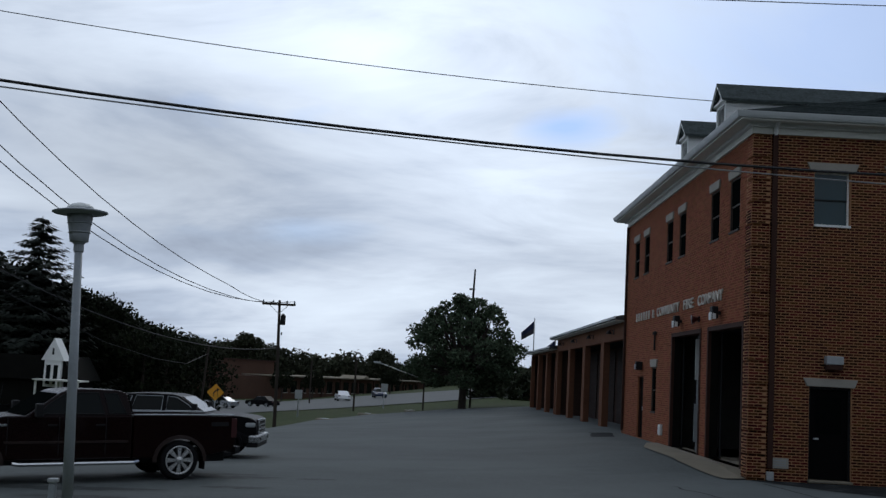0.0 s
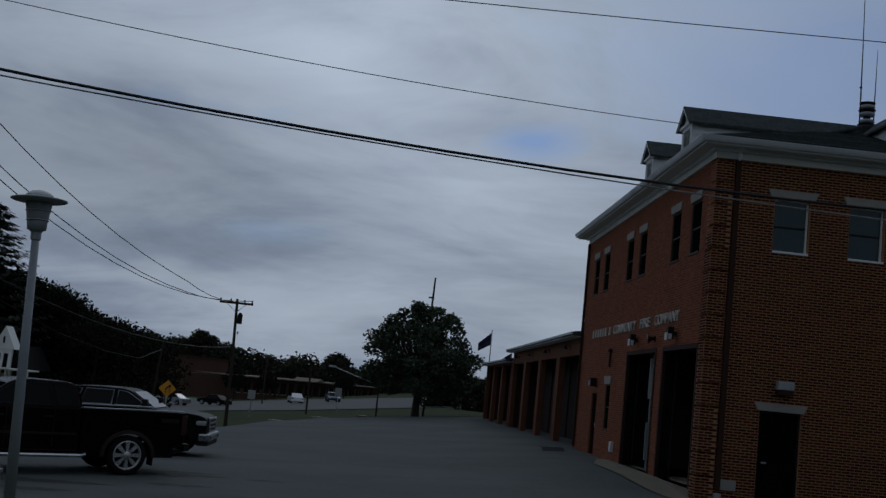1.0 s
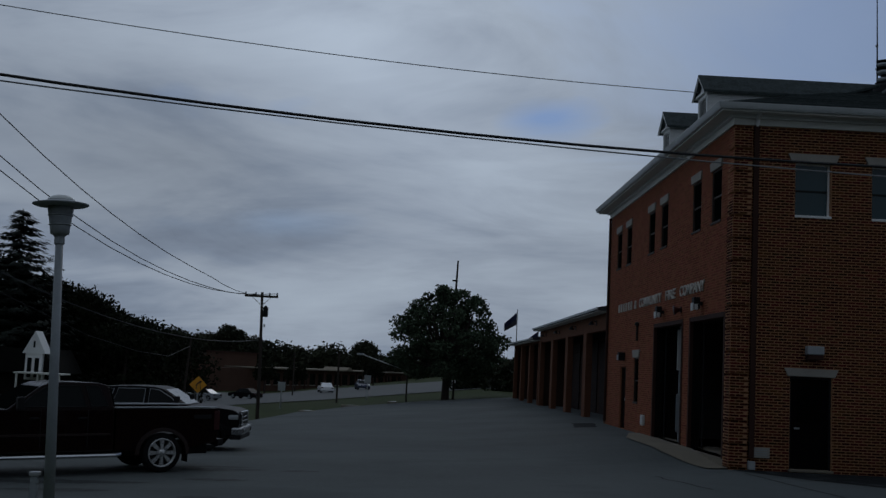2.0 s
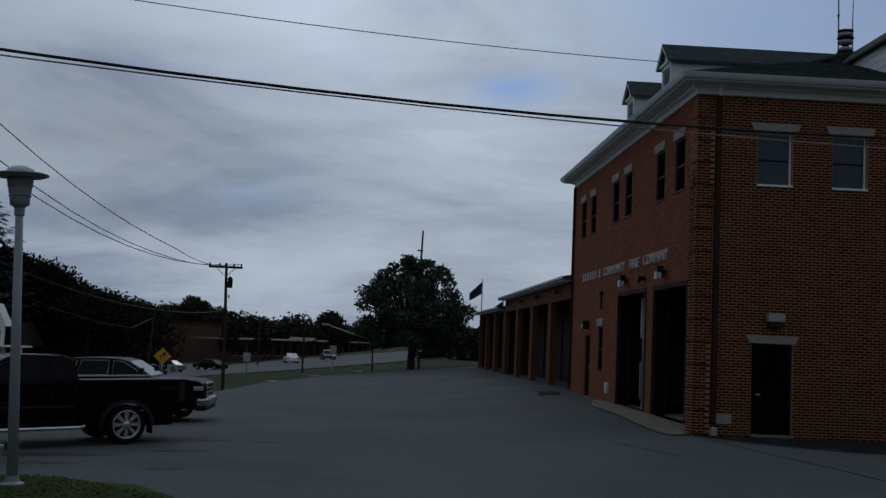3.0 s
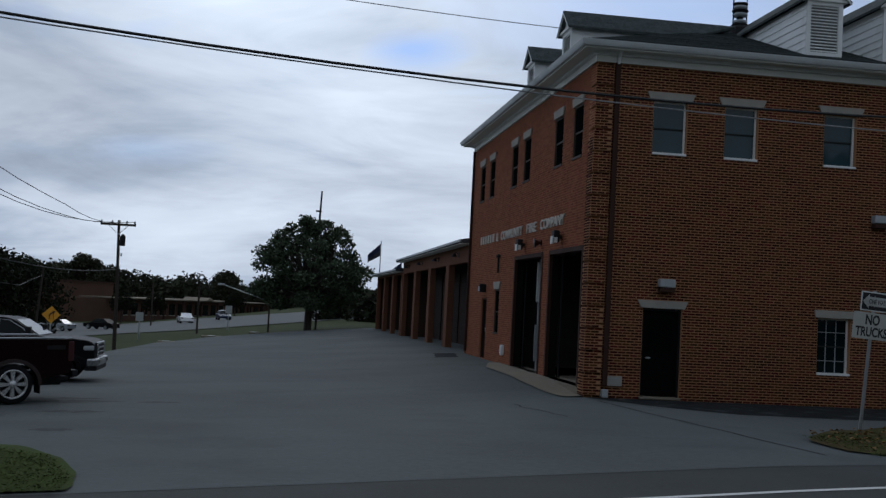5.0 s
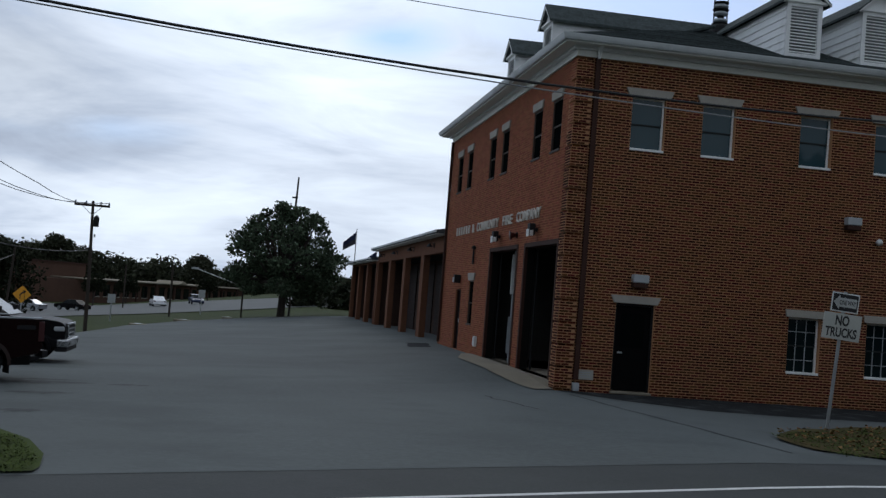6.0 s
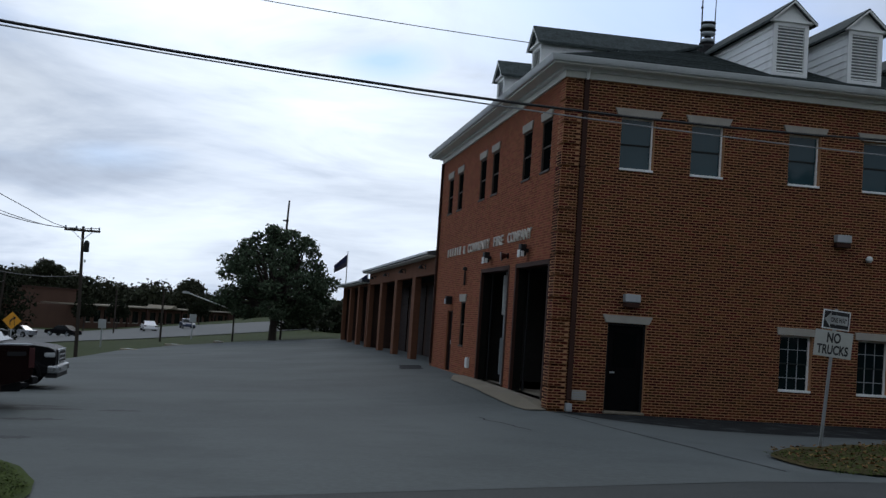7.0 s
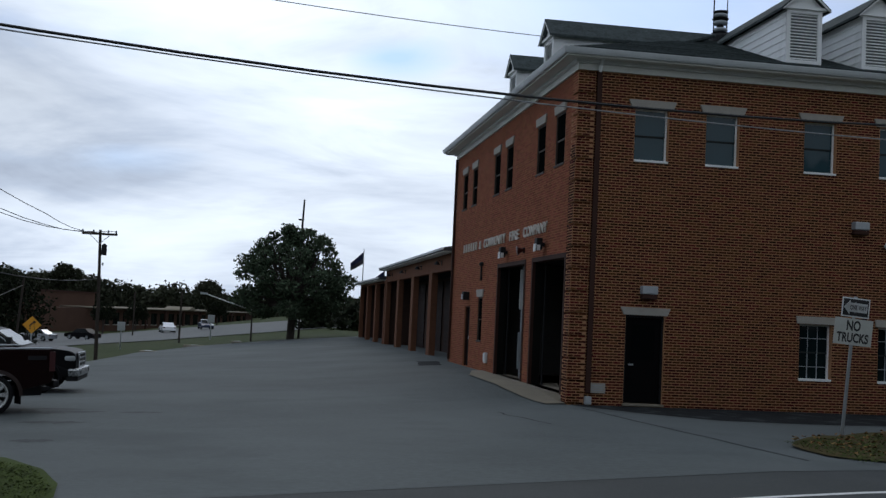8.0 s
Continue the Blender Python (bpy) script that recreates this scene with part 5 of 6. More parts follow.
        for px in (0.58, -0.33):
            part("door_handle", box(px - 0.09, px + 0.09, s * (W + 0.02) - 0.02, s * (W + 0.02) + 0.02, 1.20, 1.24, 0.01), "dark_metal", body)
        part("side_moulding", box(-0.9, 1.45, s * (W + 0.004) - 0.012, s * (W + 0.004) + 0.012, 0.84, 0.89, 0.008), trim_mat, body)
        part("running_board", tube([(1.28, s * (W + 0.02), 0.44), (1.18, s * (W + 0.07), 0.42), (-1.0, s * (W + 0.07), 0.42), (-1.1, s * (W + 0.02), 0.44)], 0.045, 8), "chrome", t, "chrome side step bar")
        m = new("mirror")
        m.parent = t
        m.matrix_basis = pose(sx(1.28), s * (W + 0.12), 1.52)
        part("mirror_shell", box(-0.06, 0.08, -0.10, 0.10, -0.12, 0.14, 0.03), "dark_metal", m)
        part("mirror_arm", box(-0.02, 0.03, min(-s * 0.18, 0), max(-s * 0.18, 0), -0.06, -0.02), "dark_metal", m)
        part("badge", box(1.42, 1.6, s * (W - 0.005) - 0.012, s * (W - 0.005) + 0.012, 1.20, 1.25, 0.005), "chrome", body)
        hl = part("headlight", box(2.60, 2.885, min(s * 0.62, s * 0.935), max(s * 0.62, s * 0.935), 0.97, 1.13, 0.05), "lamp_lens", t)
        part("turn_signal", box(2.64, 2.872, min(s * 0.63, s * 0.885), max(s * 0.63, s * 0.885), 0.83, 0.915, 0.02), "amber", t)
        part("tail_light", box(-3.182, -3.06, min(s * 0.84, s * (W + 0.006)), max(s * 0.84, s * (W + 0.006)), 0.92, 1.36, 0.015), "red_lens", t)
        part("bed_badge", box(-3.0, -2.62, s * (W + 0.001) - 0.006, s * (W + 0.001) + 0.006, 1.18, 1.27, 0.004), "dark_metal", bed)
        part("mud_flap", box(-2.52, -2.50, min(s * 0.66, s * 0.96), max(s * 0.66, s * 0.96), 0.22, 0.56), "rubber", t)
    # windscreen and rear glass
    for pts, nm in (([(1.48, 1.43), (0.89, 1.88)], "windscreen"), ([(-0.975, 1.50), (-0.905, 1.86)], "rear_window")):
        bm = bmesh.new()
        (xa, za), (xb, zb) = [(sx(a), c) for a, c in pts]
        o = 0.035 if nm == "windscreen" else -0.02
        f = [bm.verts.new(p) for p in ((xa + o, -0.86, za), (xa + o, 0.86, za), (xb + o, 0.76, zb), (xb + o, -0.76, zb))]
        g = [bm.verts.new((v.co.x - o * 0.9, v.co.y, v.co.z)) for v in f]
        bm.faces.new(f)
        bm.faces.new(g[::-1])
        for i in range(4):
            bm.faces.new((f[i], g[i], g[(i + 1) % 4], f[(i + 1) % 4]))
        part(nm, bm, "screen_glass" if front_grey else "shade_glass", cab_top)
    grille = part("grille", box(2.76, 2.905, -0.60, 0.60, 0.78, 1.20, 0.03), "dark_metal", t)
    for k in range(2):
        part("grille_bar", box(2.90, 2.93, -0.50, 0.50, 0.88 + k * 0.13, 0.935 + k * 0.13, 0.012), "chrome", grille)
    for z in (0.76, 1.15):
        part("grille_surround", box(2.89, 2.935, -0.62, 0.62, z, z + 0.06, 0.012), "chrome", grille)
    for y0 in (-0.62, 0.54):
        part("grille_surround", box(2.89, 2.935, y0, y0 + 0.08, 0.825, 1.145, 0.012), "chrome", grille)
    bump_mat = "bumper_chrome" if front_grey else "chrome"
    part("front_bumper", box(2.70, 2.99, -0.96, 0.96, 0.50, 0.74, 0.06), bump_mat, t)
    for s in (-1, 1):
        part("fog_lamp", box(2.97, 2.998, s * 0.72 - 0.08, s * 0.72 + 0.08, 0.57, 0.67, 0.01), "dark_metal", t)
    part("air_dam", box(2.65, 2.95, -0.90, 0.90, 0.36, 0.495, 0.03), "dark_metal", t)
    part("rear_bumper", box(-3.30, -3.17, -0.94, 0.94, 0.56, 0.72, 0.03), "dark_metal", t)
    part("tow_hitch", box(-3.45, -3.2, -0.05, 0.05, 0.42, 0.52, 0.01), "dark_metal", t)
    part("chassis", box(-3.1, 2.7, -0.55, 0.55, 0.36, 0.62, 0.03), "dark_metal", t)
    for ax in (2.0, -1.97):
        part("axle", tube([(ax, -0.8, 0.4), (ax, 0.8, 0.4)], 0.07, 8), "dark_metal", t)
        for s in (-1, 1):
            wheel(t, ax, s * 0.86, 0.40, s)
    part("aerial", tube([(1.6, W - 0.1, 1.36), (1.52, W - 0.1, 2.05)], 0.006, 5), "dark_metal", t)
    low = Matrix.Diagonal((1, 1, squat, 1))
    for o in t.children_recursive:
        if o.name.startswith("wheel") or (o.parent and o.parent.name.startswith(("wheel", "rim", "mirror"))):
            continue
        if o.type == "MESH":
            o.data.transform(low)
        else:
            o.location.z *= squat
    return t


pickup("red_paint", "dark maroon crew-cab pickup truck parked on the asphalt", (-14.67, -3.27), 212, False, short=0.42)
pickup("black_paint", "black crew-cab pickup truck with a bright front bumper, parked", (-14.89, 4.35), 1, True, 0.85)


def small_car(paint, label, x, y, heading):
    c = thing("car", label, "car", group="cars on the far road")
    c.matrix_basis = pose(x, y, height(x, y) + 0.03, 0, 0, heading)
    outline = [(-2.2, 0.35), (-1.75, 0.26)] + arc(-1.35, 0.32, 0.36, 180, 0, 8) + arc(1.35, 0.32, 0.36, 180, 0, 8) + [(2.05, 0.28), (2.2, 0.5), (2.1, 0.72), (1.1, 0.88), (-1.5, 0.92), (-2.15, 0.86)]
    bm = extrude_outline(outline, -0.88, 0.88, 0.04)
    body = part("body", bm, paint, c)
    bm = extrude_outline([(1.05, 0.86), (0.35, 1.36), (-0.8, 1.40), (-1.65, 0.90)], -0.80, 0.80, 0.03)
    tumble(bm, 0.88, 1.4, 0.18)
    cabn = part("cabin", bm, paint, c)
    bm = extrude_outline([(0.85, 0.93), (0.30, 1.30), (-0.75, 1.33), (-1.4, 0.94)], -0.815, 0.815)
    tumble(bm, 0.88, 1.4, 0.18)
    part("side_glass", bm, "car_glass", cabn)
    bm = extrude_outline([(1.08, 0.90), (0.42, 1.36), (0.36, 1.34), (1.0, 0.89)], -0.66, 0.66)
    part("windscreen", bm, "car_glass", cabn)
    for s in (-1, 1):
        part("headlight", box(2.0, 2.19, min(s * 0.5, s * 0.82), max(s * 0.5, s * 0.82), 0.58, 0.70, 0.02), "lamp_lens", c)
        part("tail_light", box(-2.22, -2.1, min(s * 0.55, s * 0.84), max(s * 0.55, s * 0.84), 0.66, 0.80, 0.02), "red_lens", c)
        for ax in (-1.35, 1.35):
            wheel(c, ax, s * 0.78, 0.32, s, spokes=5, rim_mat="steel")
    return c


small_car("white_car", "white saloon car on the far road", -20.0, 128.0, 102)
small_car("blue_car", "dark blue saloon car on the far road", -15.2, 134.0, 280)
small_car("black_paint", "black saloon car on the far road", -29.5, 118.0, 150)
small_car("grey_car", "silver saloon car on the far road", -34.5, 116.0, 155)
small_car("grey_car", "silver saloon car parked by the house", -43.2, 67.5, 205)
pickup("black_paint", "dark pickup truck with a pale windscreen by the house", (-41.2, 58.0), 258, True)

# ---- poles and wires ----
PX, PY = -15.9, 34.3
PZ = height(PX, PY)
up_pole = thing("utility_pole", "weathered wooden utility pole with a crossarm and transformer", "utility pole", (PX, PY, PZ))
part("shaft", tube([(0, 0, -0.3), (-0.05, 0, 3.0), (-0.18, 0, 6.85)], 0.105, 12, 0.07), "wood", up_pole)
part("crossarm", box(-1.1, 0.72, -0.16, -0.06, 6.56, 6.68, 0.01), "wood", up_pole)
for x in (-1.05, -0.5, 0.25, 0.66):
    part("insulator", lathe([(0.03, 6.68), (0.05, 6.72), (0.045, 6.80), (0.02, 6.84)], 10), "grey_paint", up_pole).location = (x, -0.11, 0)
for s in (-1, 1):
    part("brace", tube([(-0.18 + s * 0.5, -0.11, 6.56), (-0.16, -0.11, 6.1)], 0.018, 6), "steel", up_pole)
part("transformer", lathe([(0.12, 5.5), (0.14, 5.52), (0.14, 6.0), (0.12, 6.03), (0.04, 6.12)], 14), "dark_metal", up_pole).location = (0.08, -0.05, 0)
part("cutout", box(0.02, 0.1, -0.14, -0.06, 4.95, 5.1), "grey_paint", up_pole)

LINE_DIR = Vector((-9.3, -42.3)).normalized()


def left_wire(name, end_x, z_end, b, c, r, y_end=34.2, reach=60):
    pts = []
    for i in range(25):
        y = y_end - reach * i / 24
        dy = y - y_end
        pts.append((-15.7 + (end_x + 15.7) * max(0.0, 1 + dy / 8) + LINE_DIR.x / LINE_DIR.y * dy, y, z_end + b * dy + c * dy * dy))
    w = tagged(new(name), "dark overhead wire to the utility pole", "wire", "overhead wires")
    part("strand", tube(pts, r, 5), "wire", w)


left_wire("power_wire", -16.98, 5.55, 0.0198, 0.00697, 0.018)
left_wire("power_wire", -16.4, 5.55, 0.0954, 0.00797, 0.018)
left_wire("power_wire", -15.3, 5.6, 0.111, 0.0078, 0.018)
left_wire("telephone_cable", -16.1, 3.05, 0.076, 0.00543, 0.025)
tilt = thing("leaning_pole", "thin leaning wooden service pole", "utility pole", (-19.0, 30, height(-19, 30)))
part("shaft", tube([(-0.15, 0, -0.3), (0.12, 0, 4.2)], 0.07, 8, 0.05), "wood", tilt)
w = tagged(new("service_wire"), "thin sagging service wire to the leaning pole", "wire", "overhead wires")
part("strand", tube([(-18.9, 30, 2.5), (-18.4, 23.1, 1.95), (-19.0, 20.0, 2.1), (-19.9, 16.0, 2.6), (-22, 8, 4.4), (-26, -6, 9)], 0.014, 5), "wire", w)


def street_wire(name, z0, bend, low, r, mat, label, slope=0.0, shift=0.0):
    pts = []
    for i in range(61):
        x = -42 + 84 * i / 60
        pts.append((x, -12.2 + 0.218 * x + shift, z0 + bend * (x - low) ** 2 + slope * (x - low)))
    w = tagged(new(name), label, "wire", "overhead wires")
    part("strand", tube(pts, r, 6), mat, w)


street_wire("trunk_cable", 4.645, 0.0048, -6.6, 0.017, "wire", "thick black cable strung along the street")
street_wire("messenger_wire", 4.60, 0.0028, -5.5, 0.009, "pale_wire", "thin grey wire strung below the thick cable")
street_wire("high_wire", 6.50, 0.0006, -6.0, 0.006, "wire", "thin dark wire strung high over the street", 0.095)
pts = [(x, 4.3 + (x - 0.1) * 0.2757, 9.84 + 0.0026 * (x + 10) ** 2) for x in steps(-45, 0.12, 40)]
w = tagged(new("drop_wire"), "thin grey drop wire running to the dormer", "wire", "overhead wires")
part("strand", tube(pts, 0.013, 5), "pale_wire", w)

# ---- yellow bend sign, far posts, street lamp, flagpoles ----
ys = thing("bend_sign", "yellow diamond bend sign with a black arrow", "road sign", (-16.4, 20.0, height(-16.4, 20)), 12)
part("post", box(-0.03, 0.03, 0.0, 0.03, -0.2, 2.02), "steel", ys)
bm = box(-0.25, 0.25, -0.012, 0.0, -0.25, 0.25, 0.004)
bm.transform(pose(0, 0, 1.76, 0, 45))
part("plate", bm, "amber", ys)
part("arrow_stem", tube([(-0.06, -0.02, 1.60), (-0.07, -0.02, 1.74), (0.0, -0.02, 1.82), (0.07, -0.02, 1.86)], 0.03, 6), "sign_black", ys)
bm = bmesh.new()
bm.faces.new([bm.verts.new(p) for p in ((0.04, -0.022, 1.93), (0.16, -0.022, 1.90), (0.07, -0.022, 1.78))])
bmesh.ops.solidify(bm, geom=bm.faces[:], thickness=0.008)
part("arrow_head", bm, "sign_black", ys)


def far_post(x, y, tall, label, plate_mat=None, r=0.05):
    p = thing("road_sign" if plate_mat else "post", label, "road sign" if plate_mat else "post", (x, y, height(x, y)))
    part("post", tube([(0, 0, -0.3), (0, 0, tall)], r, 8), "wood" if not plate_mat else "steel", p)
    if plate_mat:
        part("plate", box(-0.32, 0.32, -r - 0.03, -r, tall - 0.75, tall, 0.01), plate_mat, p)


far_post(-19.0, 69.8, 2.25, "small road sign seen from behind on a steel post", "steel")
far_post(-14.7, 76.7, 4.6, "tall thin wooden pole by the far road", r=0.09)
far_post(-12.15, 81.5, 2.3, "small road sign seen from behind on a steel post", "steel")
far_post(-24.2, 125.0, 5.8, "tall thin wooden pole by the far road", r=0.10)
lamp2 = thing("street_lamp", "street lamp with a long slanted arm beside the tree", "street lamp", (-8.2, 67.5, height(-8.2, 67.5)))
part("pole", tube([(0, 0, -0.3), (0, 0, 2.6)], 0.08, 8, 0.06), "wood", lamp2)
part("arm", tube([(0, 0, 2.55), (-2.0, 0, 3.15), (-3.9, 0, 3.75)], 0.05, 8, 0.04), "steel", lamp2)
part("lantern", box(-4.35, -3.75, -0.12, 0.12, 3.68, 3.84, 0.03), "lamp_lens", lamp2)
mast = thing("radio_mast", "tall slim dark mast behind the tree", "mast", (-2.75, 120, height(-2.75, 120)))
part("shaft", tube([(-0.2, 0, -0.5), (0, 0, 13.2), (0.1, 0, 16.7)], 0.17, 8, 0.11), "dark_metal", mast)
part("bracket", box(-0.55, 0.2, -0.2, 0.2, 13.9, 14.1, 0.02), "dark_metal", mast)


def flagpole(x, y, tall, drop, label):
    f = thing("flagpole", label, "flagpole", (x, y, height(x, y)), group="flagpoles")
    part("pole", tube([(0, 0, -0.3), (0, 0, tall)], 0.06, 8, 0.035), "steel", f)
    part("finial", lathe([(0.0, tall), (0.06, tall + 0.05), (0.0, tall + 0.12)], 10), "steel", f)
    n = 10
    for k, mat, a, b in ((0, "flag_blue", 0.0, 0.55), (1, "flag_pale", 0.55, 1.0)):
        bm = bmesh.new()
        grid = []
        for i in range(n + 1):
            u = i / n
            row = []
            for v in (a, b):
                xx = -0.04 - u * 1.0
                zz = tall - 0.15 - u * drop - v * (1.0 - 0.35 * u)
                yy = 0.14 * math.sin(u * 8 + v * 2) * u
                row.append(bm.verts.new((xx, yy, zz)))
            grid.append(row)
        for i in range(n):
            bm.faces.new((grid[i][0], grid[i][1], grid[i + 1][1], grid[i + 1][0]))
        bmesh.ops.solidify(bm, geom=bm.faces[:], thickness=0.01)
        part("flag_cloth", bm, mat, f, "blue half of the cloth" if k == 0 else "pale striped half of the cloth")


flagpole(0.6, 64.0, 7.0, 0.95, "steel flagpole with a drooping flag behind the garage wing")
flagpole(2.6, 66.0, 5.6, 0.8, "second steel flagpole behind the garage wing")

# ---- trees ----


def leaf_cloud(lobes, count, size, seed, shell=0.35, droop=0.0):
    """Many small leaf clumps spread through a set of (centre, radii) lobes, denser towards the outside."""
    r = np.random.RandomState(seed)
    vol = np.array([l[1][0] * l[1][1] * l[1][2] for l in lobes]) ** (2 / 3)
    pick = r.choice(len(lobes), count, p=vol / vol.sum())
    c = np.array([l[0] for l in lobes])[pick]
    rad = np.array([l[1] for l in lobes])[pick]
    d = r.normal(size=(count, 3))
    d /= np.linalg.norm(d, axis=1)[:, None]
    k = (shell + (1 - shell) * r.rand(count) ** 0.5)[:, None] * (1 + 0.12 * r.normal(size=(count, 1)))
    p = c + d * rad * k
    a = r.normal(size=(count, 3))
    a /= np.linalg.norm(a, axis=1)[:, None]
    b = np.cross(a, r.normal(size=(count, 3)))
    b /= np.linalg.norm(b, axis=1)[:, None]
    s = size * (0.5 + r.rand(count))[:, None]
    a, b = a * s, b * s * 0.6
    verts = np.stack([p - a, p - b * 0.9 + a * 0.15, p + a, p + b], 1).reshape(-1, 3)
    faces = np.arange(count * 4).reshape(-1, 4)
    return verts.tolist(), faces.tolist()


def limb(bm, a, b, r0, r1, bend, rng):
    a, b = Vector(a), Vector(b)
    mid = (a + b) / 2 + Vector((rng.uniform(-bend, bend), rng.uniform(-bend, bend), rng.uniform(0, bend)))
    join(bm, tube([a, (a + mid) / 2 + Vector((0, 0, bend * 0.1)), mid, (mid + b) / 2, b], r0, 7, r1))


def broad_tree(x, y, lobes, trunk_r, fork, count, size, seed, label, leaf="leaf", category="tree"):
    z = height(x, y)
    t = thing("tree", label, category, (x, y, z))
    rng = random.Random(seed)
    bm = tube([(0, 0, -0.3), (0.03, 0, fork * 0.5), (0.0, 0.05, fork)], trunk_r, 10, trunk_r * 0.75)
    for c, rad in lobes:
        limb(bm, (0, 0, fork * rng.uniform(0.7, 1.0)), c, trunk_r * 0.5, 0.03, rad[0] * 0.3, rng)
        for _ in range(4):
            e = Vector(c) + Vector((rng.uniform(-1, 1) * rad[0], rng.uniform(-1, 1) * rad[1], rng.uniform(-0.6, 1) * rad[2])) * 0.8
            limb(bm, c, e, 0.05, 0.015, 0.2, rng)
    part("trunk", bm, "bark", t)
    mesh_part("crown", *leaf_cloud(lobes, count, size, seed), leaf, t)
    return t


def dome_lobes(profile, n, seed):
    """Leaf lobes over a domed crown, given as (height, half width) pairs from the skirt to the top."""
    r = random.Random(seed)
    zs, ws = zip(*profile)
    out = []
    for i in range(n):
        z = zs[0] + (zs[-1] - zs[0]) * ((i + r.random()) / n)
        w = float(np.interp(z, zs, ws)) * r.uniform(0.93, 1.06)
        a = i * 2.39996 + r.uniform(-0.4, 0.4)
        k = r.uniform(0.85, 1.0) if i % 5 else r.uniform(0.3, 0.6)
        size = r.uniform(0.6, 0.95) * (0.66 + 0.08 * w)
        out.append(((math.cos(a) * max(0.1, w - size * 0.7) * k, math.sin(a) * max(0.1, w - size * 0.7) * k, z), (size * 1.2, size * 1.2, size * 0.7)))
    return out


OAK = dome_lobes([(1.9, 3.6), (2.8, 4.7), (4.4, 5.1), (5.8, 4.5), (7.2, 3.7), (8.3, 2.7), (9.0, 1.5)], 84, 5)
broad_tree(-5.0, 65.0, OAK, 0.34, 3.2, 24000, 0.125, 3, "large dark green oak tree at the edge of the lot")
broad_tree(-4.3, 66.5, [((0, 0, 2.6), (0.9, 0.9, 0.9))], 0.10, 1.6, 900, 0.16, 5, "small slim tree behind the oak")
broad_tree(5.0, 74.0, [((0, 0, 4.4), (1.4, 1.4, 1.2)), ((1.2, 0, 5.0), (1.2, 1.2, 1.0)), ((-1.0, 0.2, 3.6), (1.1, 1.1, 0.9))], 0.14, 2.2, 900, 0.16, 7,
           "thin pale half-bare tree behind the garage roof", "leaf_pale")


def conifer(x, y, tall, wide, seed, label):
    z = height(x, y)
    t = thing("conifer", label, "conifer", (x, y, z))
    part("trunk", tube([(0, 0, -0.3), (0, 0, tall)], 0.28, 8, 0.03), "bark", t)
    r = random.Random(seed)
    verts, faces = [], []
    levels = 30
    for k in range(levels):
        f = k / (levels - 1)
        reach = wide * (1 - f) ** 0.8 + 0.3
        n = 13 if f < 0.75 else 8
        for i in range(n):
            a = 2 * math.pi * (i + r.random()) / n
            dx, dy = math.cos(a), math.sin(a)
            zz = 1.0 + (tall - 1.1) * clip(f + r.uniform(-0.012, 0.012), 0, 1)
            length = reach * r.uniform(0.7, 1.1)
            seg = 16 + int(length * 16)
            for j in range(seg):
                u = (j + r.random()) / seg
                drop = -0.34 * length * u + 0.30 * length * u * u * u
                side_off = r.uniform(-1, 1) * 0.28 * length * (1 - 0.75 * u)
                px, py, pz = dx * length * u - dy * side_off, dy * length * u + dx * side_off, zz + drop - r.random() * 0.22
                q = r.uniform(0.32, 0.6)
                b = a + r.uniform(-0.8, 0.8)
                ex, ey = math.cos(b) * q, math.sin(b) * q
                m = len(verts)
                verts += [(px, py, pz), (px + ex * 0.7 - ey * 0.22, py + ey * 0.7 + ex * 0.22, pz - q * 0.25), (px + ex * 1.4, py + ey * 1.4, pz - q * 0.45), (px + ex * 0.7 + ey * 0.22, py + ey * 0.7 - ex * 0.22, pz - q * 0.2)]
                faces.append((m, m + 1, m + 2, m + 3))
    mesh_part("foliage", verts, faces, "needle", t)


conifer(-42.2, 69, 17.5, 8.2, 4, "tall dark spruce rising above the woods")
conifer(-46.4, 70, 14.6, 6.0, 6, "dark spruce beside the taller one, over the woods")


def woods(name, spots, count, size, seed, label, leaf="leaf_far"):
    r = random.Random(seed)
    lobes = []
    for x, y, top, wide in spots:
        z = height(x, y)
        crown = top - z
        for i in range(3):
            lobes.append(((x + r.uniform(-0.35, 0.35) * wide, y + r.uniform(-0.4, 0.4) * wide, top - wide * r.uniform(0.36, 0.62)), (wide * r.uniform(0.42, 0.6), wide * 0.5, wide * r.uniform(0.34, 0.42))))
        for i in range(4):
            f = i / 3
            lobes.append(((x + r.uniform(-0.5, 0.5) * wide, y + r.uniform(-0.5, 0.5) * wide, z + 0.3 + (crown - wide * 0.8) * f), (wide * 0.6, wide * 0.5, max(0.9, crown * 0.18))))
    o = mesh_part(name, *leaf_cloud(lobes, count, size, seed, 0.5), leaf)
    tagged(o, label, "woods", kind="stuff")
    trunks = bmesh.new()
    for x, y, top, wide in spots:
        join(trunks, tube([(x, y, height(x, y) - 0.3), (x, y, top - wide * 0.5)], 0.25, 6, 0.08))
    t = part(name + "_trunks", trunks, "bark")
    tagged(t, "dark trunks inside the woods", "woods", kind="stuff")


# heights of the dense woods fall from the west towards the road
spots = []
rr = random.Random(11)
for k in range(34):
    u = k / 33
    x = -66 + 34.5 * u
    top = 8.3 - 5.2 * max(0, (x + 40) / 12) if x > -40 else 8.6
    spots.append((x + rr.uniform(-0.6, 0.6), 74 + rr.uniform(-3, 6), top + rr.uniform(-0.9, 0.5), rr.uniform(3.2, 4.6)))
    spots.append((x + rr.uniform(-0.6, 0.6), 84 + rr.uniform(-3, 6), top * 0.9 + rr.uniform(-0.9, 0.6), rr.uniform(3.5, 5)))
